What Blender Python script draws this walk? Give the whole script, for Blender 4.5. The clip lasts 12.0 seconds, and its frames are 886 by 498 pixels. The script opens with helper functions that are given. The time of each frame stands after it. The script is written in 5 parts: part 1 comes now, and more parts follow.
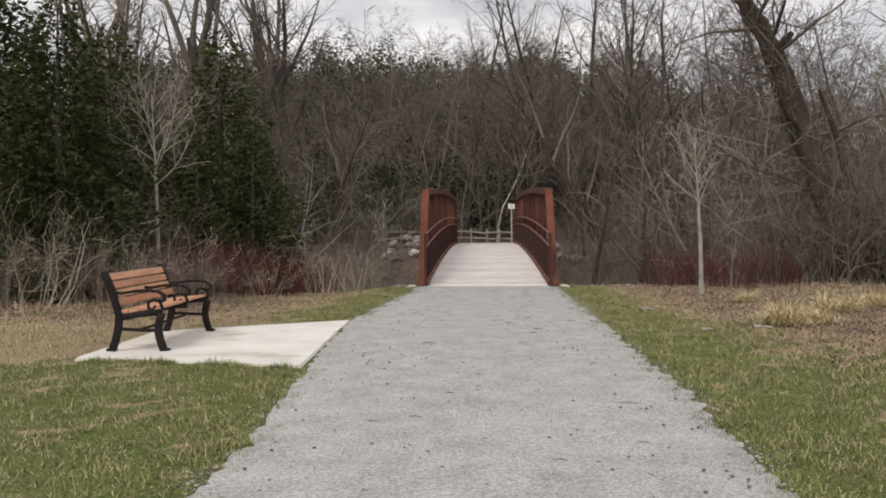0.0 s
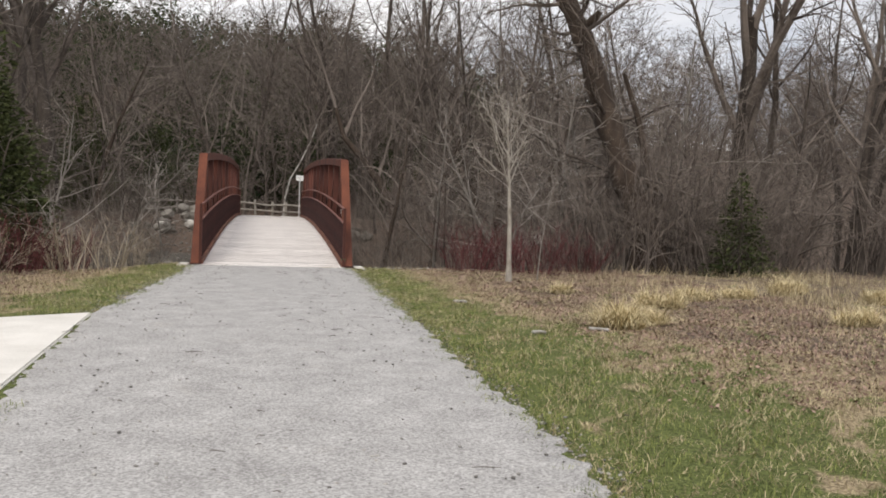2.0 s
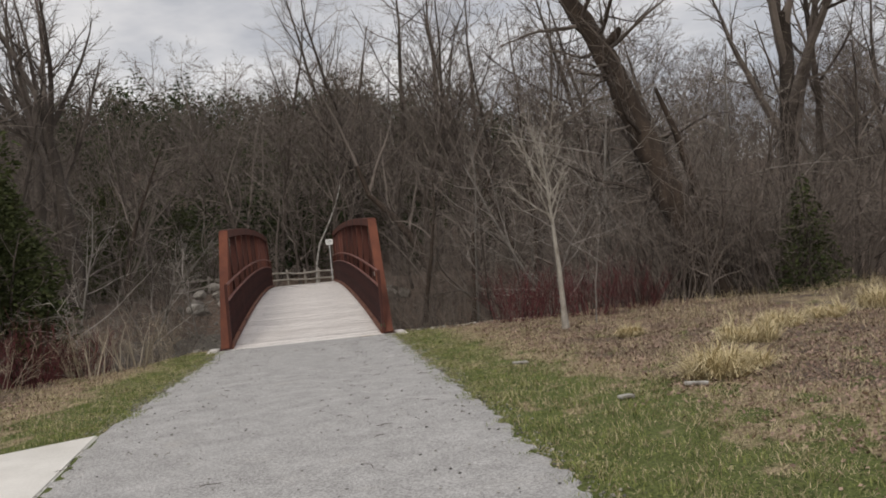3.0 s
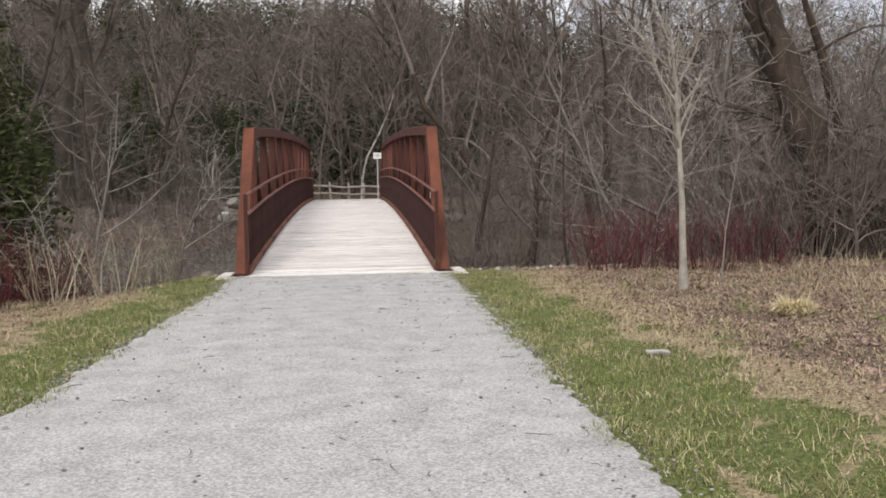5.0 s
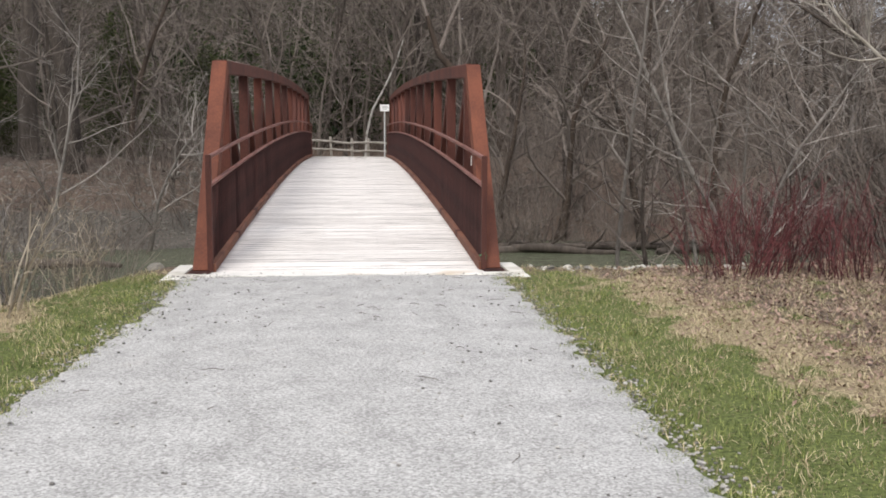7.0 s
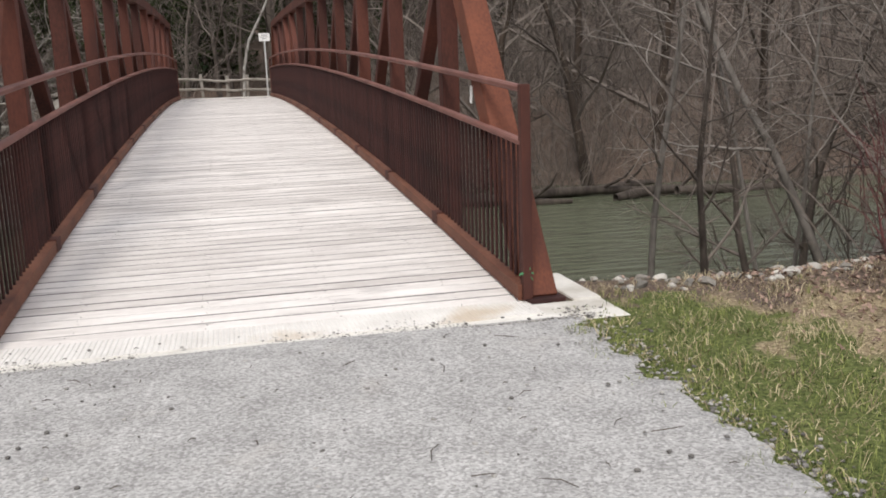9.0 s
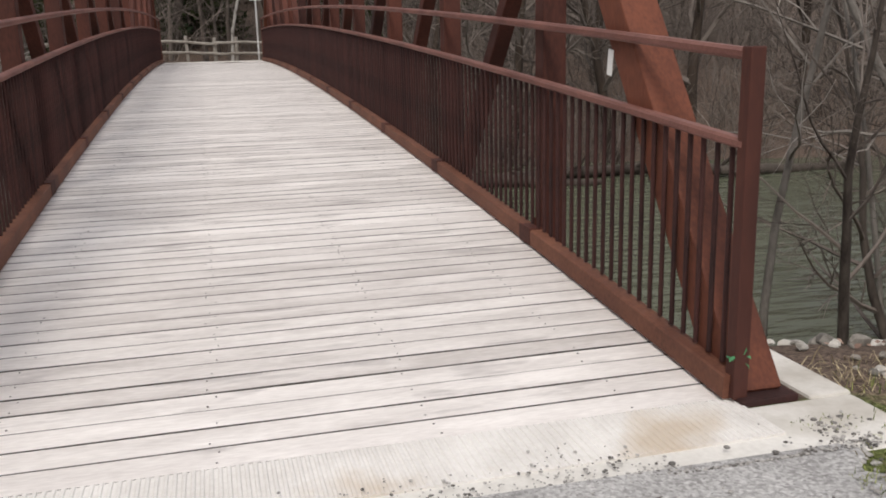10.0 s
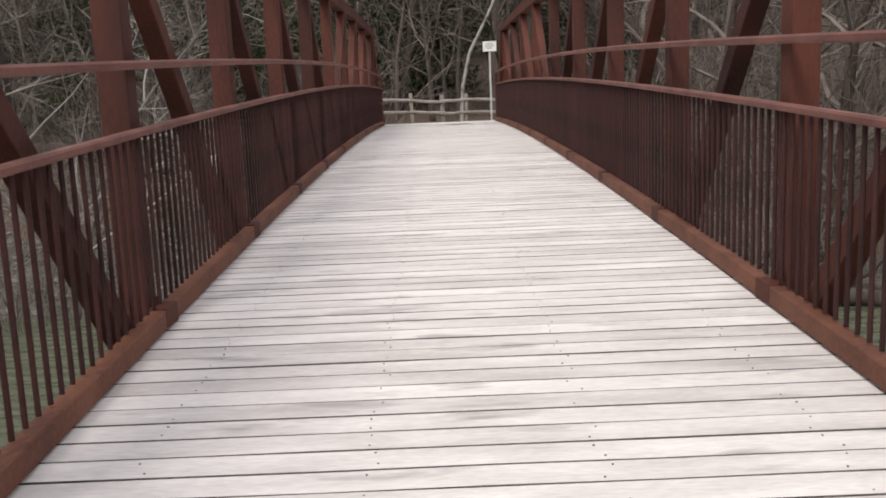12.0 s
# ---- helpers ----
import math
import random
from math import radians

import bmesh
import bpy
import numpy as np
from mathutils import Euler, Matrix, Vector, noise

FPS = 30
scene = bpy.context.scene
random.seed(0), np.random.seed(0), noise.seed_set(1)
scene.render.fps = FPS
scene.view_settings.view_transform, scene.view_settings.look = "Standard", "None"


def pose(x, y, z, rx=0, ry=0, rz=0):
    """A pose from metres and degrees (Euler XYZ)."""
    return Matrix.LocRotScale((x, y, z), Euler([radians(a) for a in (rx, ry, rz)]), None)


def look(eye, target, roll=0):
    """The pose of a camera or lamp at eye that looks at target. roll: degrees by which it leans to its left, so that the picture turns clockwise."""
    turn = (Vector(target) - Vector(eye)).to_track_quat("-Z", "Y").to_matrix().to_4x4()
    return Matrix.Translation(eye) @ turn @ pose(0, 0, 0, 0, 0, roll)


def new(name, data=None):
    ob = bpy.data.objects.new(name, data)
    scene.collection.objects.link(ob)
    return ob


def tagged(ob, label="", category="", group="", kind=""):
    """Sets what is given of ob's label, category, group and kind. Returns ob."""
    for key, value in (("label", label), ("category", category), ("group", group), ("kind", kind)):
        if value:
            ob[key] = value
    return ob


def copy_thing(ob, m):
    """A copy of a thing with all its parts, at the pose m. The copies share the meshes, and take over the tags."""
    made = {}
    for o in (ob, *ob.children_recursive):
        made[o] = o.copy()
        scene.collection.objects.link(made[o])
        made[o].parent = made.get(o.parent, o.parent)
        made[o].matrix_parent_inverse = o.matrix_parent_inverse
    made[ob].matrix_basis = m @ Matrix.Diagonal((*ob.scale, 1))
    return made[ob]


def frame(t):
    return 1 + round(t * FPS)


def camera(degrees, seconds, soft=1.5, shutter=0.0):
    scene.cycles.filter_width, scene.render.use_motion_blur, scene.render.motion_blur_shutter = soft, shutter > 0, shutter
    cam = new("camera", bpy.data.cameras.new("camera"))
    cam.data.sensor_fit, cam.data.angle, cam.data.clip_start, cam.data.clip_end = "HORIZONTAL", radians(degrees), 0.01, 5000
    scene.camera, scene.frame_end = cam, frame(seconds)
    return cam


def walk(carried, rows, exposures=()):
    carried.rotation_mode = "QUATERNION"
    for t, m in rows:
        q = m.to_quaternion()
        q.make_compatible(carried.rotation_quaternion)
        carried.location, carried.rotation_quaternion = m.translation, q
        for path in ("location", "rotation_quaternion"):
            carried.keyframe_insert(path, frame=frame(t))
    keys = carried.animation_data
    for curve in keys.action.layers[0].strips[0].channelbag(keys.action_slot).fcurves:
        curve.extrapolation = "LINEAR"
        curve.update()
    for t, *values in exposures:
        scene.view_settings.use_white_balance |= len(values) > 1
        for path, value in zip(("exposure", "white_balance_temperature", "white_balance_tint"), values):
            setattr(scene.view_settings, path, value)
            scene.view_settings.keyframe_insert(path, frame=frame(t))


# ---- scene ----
cam = camera(53.5, 12.0, soft=1.8)
PATH = [
    (0, (-0.100, 1.160, 1.145), (-0.188, 3.058, 1.132), -0.3),
    (0.5, (-0.079, 1.598, 1.136), (-0.249, 3.488, 1.060), -0.7),
    (1, (-0.176, 2.143, 1.189), (-0.253, 4.040, 1.128), 1.0),
    (1.5, (-0.174, 2.763, 1.202), (0.077, 4.645, 1.142), 1.3),
    (2, (-0.143, 3.490, 1.187), (0.230, 5.352, 1.126), 1.9),
    (2.5, (-0.059, 4.243, 1.247), (0.314, 6.105, 1.302), 0.3),
    (3, (0.025, 5.011, 1.319), (0.326, 6.887, 1.359), -5.4),
    (3.5, (0.068, 5.934, 1.286), (0.301, 7.819, 1.224), -5.9),
    (3.7, (0.036, 6.347, 1.287), (0.282, 8.230, 1.217), -4.6),
    (5.3, (0.231, 9.597, 1.376), (0.424, 11.484, 1.250), -0.8),
    (5.5, (0.301, 10.035, 1.381), (0.520, 11.918, 1.252), -2.4),
    (6, (0.341, 11.311, 1.356), (0.594, 13.184, 1.164), -3.9),
    (6.5, (0.191, 12.484, 1.436), (0.390, 14.364, 1.244), -0.1),
    (7, (0.021, 13.671, 1.476), (0.219, 15.549, 1.262), 0.3),
    (7.2, (-0.023, 14.175, 1.490), (0.210, 16.045, 1.246), -0.6),
    (8.8, (-0.184, 18.433, 1.418), (0.327, 20.233, 1.089), -1.1),
    (9, (-0.205, 18.936, 1.432), (0.236, 20.750, 1.077), -2.0),
    (9.5, (-0.293, 20.059, 1.444), (0.113, 21.866, 1.019), -4.0),
    (10, (-0.334, 21.306, 1.424), (0.134, 23.098, 0.999), -1.4),
    (10.5, (-0.301, 22.570, 1.394), (0.062, 24.409, 1.085), 2.2),
    (11, (-0.198, 23.866, 1.383), (0.074, 25.722, 1.080), 4.8),
    (11.5, (-0.197, 25.158, 1.459), (-0.202, 27.026, 1.114), 4.2),
    (12, (-0.131, 26.579, 1.581), (-0.126, 28.455, 1.278), -2.3),
]
EXPOSURES = [(0.0, 0.05, 7000, 12), (0.5, 0.22, 7000, 12), (1.0, 0.33, 6950, 11.5), (1.5, 0.28, 6900, 11), (2.5, 0.25, 6850, 11), (3.0, -0.22, 6900, 11), (3.7, -0.06, 6950, 11.5), (5.3, 0.52, 6700, 10.5), (6.0, 0.57, 6650, 10), (7.2, 0.64, 6600, 10), (8.8, 0.44, 6700, 10.5), (9.2, 0.36, 6750, 11), (9.6, 0.16, 6800, 11.5), (10.2, 0.17, 6800, 12), (10.8, 0.31, 6800, 12), (12.0, 0.38, 6750, 12)]
walk(cam, [(t, look(eye, target, roll)) for t, eye, target, roll in PATH], EXPOSURES)

# ---- light: bright overcast sky, weak sun behind thin cloud ----
SUN_EL, SUN_AZ = 48.0, 205.0
world = bpy.data.worlds.new("overcast")
scene.world = world
world.use_nodes = True
wn, wl = world.node_tree.nodes, world.node_tree.links
wn.clear()
w_out = wn.new("ShaderNodeOutputWorld")
w_bg = wn.new("ShaderNodeBackground")
w_sky = wn.new("ShaderNodeTexSky")
w_sky.sky_type = "NISHITA"
w_sky.sun_disc = False
w_sky.sun_elevation = radians(SUN_EL)
w_sky.sun_rotation = radians(SUN_AZ)
w_gain = wn.new("ShaderNodeMixRGB")
w_gain.blend_type = "MULTIPLY"
w_gain.inputs[0].default_value = 1.0
w_gain.inputs[2].default_value = (0.1, 0.1, 0.1, 1)
w_co = wn.new("ShaderNodeTexCoord")
w_map = wn.new("ShaderNodeMapping")
w_map.inputs["Scale"].default_value = (1.6, 1.6, 4.5)
w_noise = wn.new("ShaderNodeTexNoise")
w_noise.inputs["Scale"].default_value = 1.7
w_noise.inputs["Detail"].default_value = 6.0
w_noise.inputs["Roughness"].default_value = 0.55
w_ramp = wn.new("ShaderNodeValToRGB")
w_ramp.color_ramp.elements[0].position = 0.38
w_ramp.color_ramp.elements[0].color = (0.55, 0.58, 0.65, 1)
w_ramp.color_ramp.elements[1].position = 0.60
w_ramp.color_ramp.elements[1].color = (1.07, 1.07, 1.09, 1)
w_mix = wn.new("ShaderNodeMixRGB")
w_mix.inputs[0].default_value = 0.85
wl.new(w_sky.outputs[0], w_gain.inputs[1])
wl.new(w_co.outputs["Generated"], w_map.inputs[0])
wl.new(w_map.outputs[0], w_noise.inputs["Vector"])
wl.new(w_noise.outputs["Fac"], w_ramp.inputs[0])
wl.new(w_gain.outputs[0], w_mix.inputs[1])
wl.new(w_ramp.outputs[0], w_mix.inputs[2])
wl.new(w_mix.outputs[0], w_bg.inputs[0])
w_bg.inputs[1].default_value = 1.0
wl.new(w_bg.outputs[0], w_out.inputs[0])
sun = new("sun", bpy.data.lights.new("sun", "SUN"))
sun.data.energy, sun.data.angle, sun.data.color = 1.5, radians(16), (1.0, 0.96, 0.9)
sun.rotation_euler = (radians(90 - SUN_EL), 0, radians(180 - SUN_AZ))


# ---- materials ----
def material(name, dark, light, scale=6.0, rough=0.85, bump=0.3, fine=60.0, metal=0.0, stretch=(1, 1, 1),
             island=0.0, blotch=None, blotch_scale=1.5, blotch_at=0.58, spec=0.3, per_object=0.0, fine_mix=0.35, shift=False):
    """Two-scale noise colour between dark and light, an optional third colour in blotches, fine bump."""
    m = bpy.data.materials.new(name)
    m.use_nodes = True
    n, l = m.node_tree.nodes, m.node_tree.links
    b = n["Principled BSDF"]
    b.inputs["Roughness"].default_value = rough
    b.inputs["Metallic"].default_value = metal
    b.inputs["Specular IOR Level"].default_value = spec
    co = n.new("ShaderNodeTexCoord")
    mp = n.new("ShaderNodeMapping")
    mp.inputs["Scale"].default_value = stretch
    place_in = co.outputs["Object"]
    if shift:
        add_v = n.new("ShaderNodeVectorMath")
        add_v.operation = "MULTIPLY_ADD"
        add_v.inputs[1].default_value = (61.0, 37.0, 23.0)
        l.new(n.new("ShaderNodeObjectInfo").outputs["Random"], add_v.inputs[0])
        l.new(place_in, add_v.inputs[2])
        place_in = add_v.outputs[0]
    l.new(place_in, mp.inputs[0])
    def tex(s, d=4.0):
        t = n.new("ShaderNodeTexNoise")
        t.inputs["Scale"].default_value = s
        t.inputs["Detail"].default_value = d
        l.new(mp.outputs[0], t.inputs["Vector"])
        return t.outputs["Fac"]
    coarse, small = tex(scale), tex(fine, 3.0)
    add = n.new("ShaderNodeMath")
    add.operation = "MULTIPLY_ADD"
    add.inputs[1].default_value = fine_mix
    mul = n.new("ShaderNodeMath")
    mul.operation = "MULTIPLY"
    mul.inputs[1].default_value = 1.0 - fine_mix
    l.new(coarse, mul.inputs[0])
    l.new(small, add.inputs[0])
    l.new(mul.outputs[0], add.inputs[2])
    value = add.outputs[0]
    for source, amount in (("island", island), ("object", per_object)):
        if amount:
            if source == "island":
                g = n.new("ShaderNodeNewGeometry").outputs["Random Per Island"]
            else:
                g = n.new("ShaderNodeObjectInfo").outputs["Random"]
            k = n.new("ShaderNodeMath")
            k.operation = "MULTIPLY_ADD"
            k.inputs[1].default_value = amount
            l.new(g, k.inputs[0])
            l.new(value, k.inputs[2])
            s = n.new("ShaderNodeMath")
            s.operation = "SUBTRACT"
            s.inputs[1].default_value = amount / 2
            l.new(k.outputs[0], s.inputs[0])
            value = s.outputs[0]
    ramp = n.new("ShaderNodeValToRGB")
    ramp.color_ramp.elements[0].position, ramp.color_ramp.elements[1].position = 0.3, 0.7
    ramp.color_ramp.elements[0].color = (*dark, 1)
    ramp.color_ramp.elements[1].color = (*light, 1)
    l.new(value, ramp.inputs[0])
    colour = ramp.outputs[0]
    if blotch:
        r2 = n.new("ShaderNodeValToRGB")
        r2.color_ramp.elements[0].position, r2.color_ramp.elements[1].position = blotch_at, blotch_at + 0.12
        l.new(tex(blotch_scale, 6.0), r2.inputs[0])
        mx = n.new("ShaderNodeMixRGB")
        mx.inputs[2].default_value = (*blotch, 1)
        l.new(r2.outputs[0], mx.inputs[0])
        l.new(colour, mx.inputs[1])
        colour = mx.outputs[0]
    l.new(colour, b.inputs["Base Color"])
    if bump:
        bp = n.new("ShaderNodeBump")
        bp.inputs["Strength"].default_value = bump
        bp.inputs["Distance"].default_value = 0.01
        l.new(value, bp.inputs["Height"])
        l.new(bp.outputs[0], b.inputs["Normal"])
    return m


STEEL = material("weathering_steel", (0.060, 0.021, 0.015), (0.205, 0.066, 0.036), 2.2, 0.75, 0.25, 55, stretch=(1, 1, 0.35),
                 blotch=(0.075, 0.026, 0.019), blotch_scale=0.9, per_object=0.15)
# darker copy of the end-post steel: the truss's weaker light put into colour
STEEL_TRUSS = material("dark_weathering_steel", (0.036, 0.0135, 0.0115), (0.122, 0.039, 0.026), 2.0, 0.75, 0.25, 55, stretch=(1, 1, 0.35), blotch=(0.055, 0.02, 0.016), blotch_scale=0.9, per_object=0.2)
TOE = material("scuffed_toe_angle", (0.085, 0.033, 0.022), (0.215, 0.088, 0.053), 2.5, 0.7, 0.3, 40, blotch=(0.09, 0.035, 0.025), blotch_scale=2.0)
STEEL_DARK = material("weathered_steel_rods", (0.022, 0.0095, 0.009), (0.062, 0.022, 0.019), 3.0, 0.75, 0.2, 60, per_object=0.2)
STEEL_RAIL = material("worn_steel_rail", (0.115, 0.046, 0.038), (0.25, 0.112, 0.09), 3.0, 0.6, 0.2, 60)
PLANK = material("weathered_deck_board", (0.55, 0.512, 0.490), (0.88, 0.842, 0.815), 2.4, 0.8, 0.5, 24, stretch=(0.7, 3.2, 3.2), per_object=0.2, shift=True,
                 blotch=(0.43, 0.40, 0.39), blotch_scale=2.2, blotch_at=0.60)
THRESH = material("worn_ribbed_plate", (0.64, 0.615, 0.585), (0.84, 0.82, 0.79), 3.0, 0.7, 0.3, 50, blotch=(0.60, 0.52, 0.43), blotch_scale=1.2)
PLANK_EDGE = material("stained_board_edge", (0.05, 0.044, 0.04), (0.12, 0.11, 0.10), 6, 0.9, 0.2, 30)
NAIL = material("rusted_nail", (0.03, 0.026, 0.024), (0.08, 0.066, 0.06), 20, 0.6, 0)
CONCRETE = material("pale_concrete", (0.58, 0.56, 0.52), (0.80, 0.78, 0.74), 1.6, 0.9, 0.3, 45, blotch=(0.46, 0.43, 0.38), blotch_scale=1.1)
WOOD = material("bench_wood", (0.42, 0.20, 0.115), (0.70, 0.40, 0.245), 3.0, 0.6, 0.2, 40, stretch=(6, 0.5, 6), per_object=0.25, shift=True)
IRON = material("black_cast_iron", (0.010, 0.009, 0.009), (0.026, 0.021, 0.020), 12, 0.65, 0.2, 80, spec=0.15)
GALV = material("galvanised_post", (0.45, 0.45, 0.45), (0.62, 0.62, 0.61), 6, 0.5, 0.05, 60, metal=0.3)
SIGN_WHITE = material("white_sign_face", (0.74, 0.74, 0.72), (0.82, 0.82, 0.80), 4, 0.5, 0.02)
SIGN_INK = material("grey_sign_print", (0.2, 0.2, 0.2), (0.3, 0.3, 0.3), 4, 0.6, 0)
FENCE = material("grey_split_rail", (0.20, 0.18, 0.155), (0.40, 0.37, 0.33), 4, 0.9, 0.4, 40)
BARK = material("grey_brown_bark", (0.034, 0.027, 0.023), (0.13, 0.108, 0.092), 5, 0.95, 0.6, 30, stretch=(1, 1, 0.25), per_object=0.25)
BARK_DARK = material("dark_willow_bark", (0.022, 0.017, 0.014), (0.082, 0.060, 0.046), 5, 0.95, 0.8, 24, stretch=(1, 1, 0.3), per_object=0.1)
BARK_LIGHT = material("grey_riverside_bark", (0.12, 0.108, 0.096), (0.31, 0.285, 0.26), 6, 0.95, 0.4, 30, stretch=(1, 1, 0.4), per_object=0.2)
BARK_PALE = material("pale_smooth_bark", (0.22, 0.195, 0.165), (0.45, 0.42, 0.375), 7, 0.9, 0.5, 40, stretch=(1, 1, 0.5), blotch=(0.17, 0.145, 0.12), blotch_scale=5.0, blotch_at=0.56)
TWIG = material("grey_brown_twigs", (0.062, 0.050, 0.043), (0.215, 0.182, 0.160), 3, 0.95, 0, 20, island=0.5, per_object=0.25)
TWIG_LIGHT = material("weathered_grey_twigs", (0.15, 0.132, 0.118), (0.36, 0.33, 0.30), 3, 0.95, 0, 20, island=0.5)
TWIG_TAN = material("dead_pale_stems", (0.20, 0.165, 0.12), (0.44, 0.38, 0.30), 3, 0.95, 0, 20, island=0.6)
BIRCH = material("bleached_dead_wood", (0.30, 0.29, 0.265), (0.52, 0.50, 0.47), 4, 0.9, 0.3, 30, blotch=(0.12, 0.105, 0.09), blotch_scale=3.0, blotch_at=0.5)
RED_STEM = material("red_osier_stems", (0.050, 0.015, 0.016), (0.150, 0.043, 0.045), 3, 0.7, 0, 20, island=0.7)
CEDAR = material("cedar_foliage", (0.028, 0.037, 0.016), (0.080, 0.092, 0.037), 1.2, 0.9, 0, 9, spec=0.1, island=0.3, per_object=0.2)
PINE = material("pine_foliage", (0.017, 0.028, 0.013), (0.062, 0.080, 0.030), 0.4, 0.9, 0, 6, spec=0.1, island=0.4)
GRASS = material("spring_grass_blades", (0.055, 0.085, 0.020), (0.33, 0.36, 0.12), 2.6, 0.75, 0, 9, island=0.5)
STRAW = material("dry_grass_blades", (0.20, 0.155, 0.092), (0.58, 0.49, 0.315), 2.2, 0.85, 0, 8, island=0.6)
BLOND = material("blond_dead_grass", (0.46, 0.375, 0.21), (0.76, 0.66, 0.43), 0.9, 0.85, 0, 8, island=0.6)
LITTER = material("dead_leaves", (0.15, 0.094, 0.074), (0.40, 0.28, 0.225), 0.9, 0.9, 0, 8, island=0.8)
STONE = material("pale_limestone_rock", (0.30, 0.285, 0.26), (0.58, 0.555, 0.51), 5, 0.9, 0.5, 40, per_object=0.5)
STONE_DARK = material("grey_boulder", (0.13, 0.12, 0.106), (0.31, 0.288, 0.256), 4, 0.92, 0.6, 30, per_object=0.3)
PEBBLE = material("path_pebbles", (0.13, 0.122, 0.115), (0.40, 0.385, 0.365), 5, 0.9, 0.1, 40, island=0.9)
RIBBON = material("green_ribbon", (0.03, 0.15, 0.06), (0.08, 0.26, 0.12), 8, 0.5, 0)


def ground_material():
    """Soil, straw thatch, green sward, bank litter and shore gravel by the ground's cover layer."""
    m = bpy.data.materials.new("ground_cover")
    m.use_nodes = True
    n, l = m.node_tree.nodes, m.node_tree.links
    b = n["Principled BSDF"]
    b.inputs["Roughness"].default_value = 0.95
    b.inputs["Specular IOR Level"].default_value = 0.15
    co = n.new("ShaderNodeTexCoord")
    def tex(s, d=5.0):
        t = n.new("ShaderNodeTexNoise")
        t.inputs["Scale"].default_value, t.inputs["Detail"].default_value = s, d
        l.new(co.outputs["Object"], t.inputs["Vector"])
        return t.outputs["Fac"]
    def ramp(source, a, ca, c, cc):
        r = n.new("ShaderNodeValToRGB")
        r.color_ramp.elements[0].position, r.color_ramp.elements[1].position = a, c
        r.color_ramp.elements[0].color, r.color_ramp.elements[1].color = (*ca, 1), (*cc, 1)
        l.new(source, r.inputs[0])
        return r.outputs[0]
    def mix(f, a, c):
        x = n.new("ShaderNodeMixRGB")
        l.new(f, x.inputs[0])
        l.new(a, x.inputs[1])
        l.new(c, x.inputs[2])
        return x.outputs[0]
    at = n.new("ShaderNodeAttribute")
    at.attribute_name = "cover"
    sep = n.new("ShaderNodeSeparateColor")
    l.new(at.outputs["Color"], sep.inputs[0])
    fine, mid = tex(38, 6), tex(2.4)
    thatch = ramp(fine, 0.32, (0.13, 0.098, 0.064), 0.68, (0.44, 0.36, 0.23))
    # litter and gravel: own tones, darkened further to hold the bank's tree shade
    litter = ramp(fine, 0.32, (0.055, 0.041, 0.034), 0.68, (0.215, 0.160, 0.128))
    green = ramp(fine, 0.32, (0.042, 0.056, 0.018), 0.68, (0.165, 0.19, 0.066))
    gravel = ramp(tex(22, 6), 0.3, (0.05, 0.045, 0.04), 0.7, (0.19, 0.175, 0.155))
    def ragged(channel, s):
        a = n.new("ShaderNodeMath")
        a.operation = "MULTIPLY_ADD"
        a.inputs[1].default_value = 1.1
        l.new(s, a.inputs[0])
        l.new(channel, a.inputs[2])
        return ramp(a.outputs[0], 0.82, (0, 0, 0), 1.35, (1, 1, 1))
    c = mix(ragged(sep.outputs[1], mid), thatch, litter)
    c = mix(ragged(sep.outputs[0], tex(5.5)), c, green)
    c = mix(ragged(sep.outputs[2], mid), c, gravel)
    l.new(c, b.inputs["Base Color"])
    bp = n.new("ShaderNodeBump")
    bp.inputs["Strength"].default_value, bp.inputs["Distance"].default_value = 0.7, 0.03
    l.new(fine, bp.inputs["Height"])
    l.new(bp.outputs[0], b.inputs["Normal"])
    return m


def path_material():
    m = material("limestone_screenings", (0.255, 0.250, 0.246), (0.495, 0.490, 0.485), 3.0, 0.95, 0.7, 60, fine_mix=0.6,
                 blotch=(0.39, 0.378, 0.366), blotch_scale=1.9, blotch_at=0.62, spec=0.15)
    n, l = m.node_tree.nodes, m.node_tree.links
    b = n["Principled BSDF"]
    src = b.inputs["Base Color"].links[0].from_socket
    v = n.new("ShaderNodeTexVoronoi")
    v.inputs["Scale"].default_value = 85
    l.new(n["Texture Coordinate"].outputs["Object"], v.inputs["Vector"])
    sep = n.new("ShaderNodeSeparateColor")
    l.new(v.outputs["Color"], sep.inputs[0])
    r = n.new("ShaderNodeValToRGB")
    r.color_ramp.elements[0].position, r.color_ramp.elements[1].position = 0.0, 1.0
    r.color_ramp.elements[0].color, r.color_ramp.elements[1].color = (0.70, 0.695, 0.69, 1), (1.34, 1.34, 1.34, 1)
    l.new(sep.outputs[0], r.inputs[0])
    x = n.new("ShaderNodeMixRGB")
    x.blend_type = "MULTIPLY"
    x.inputs[0].default_value = 0.9
    l.new(src, x.inputs[1])
    l.new(r.outputs[0], x.inputs[2])
    l.new(x.outputs[0], b.inputs["Base Color"])
    return m


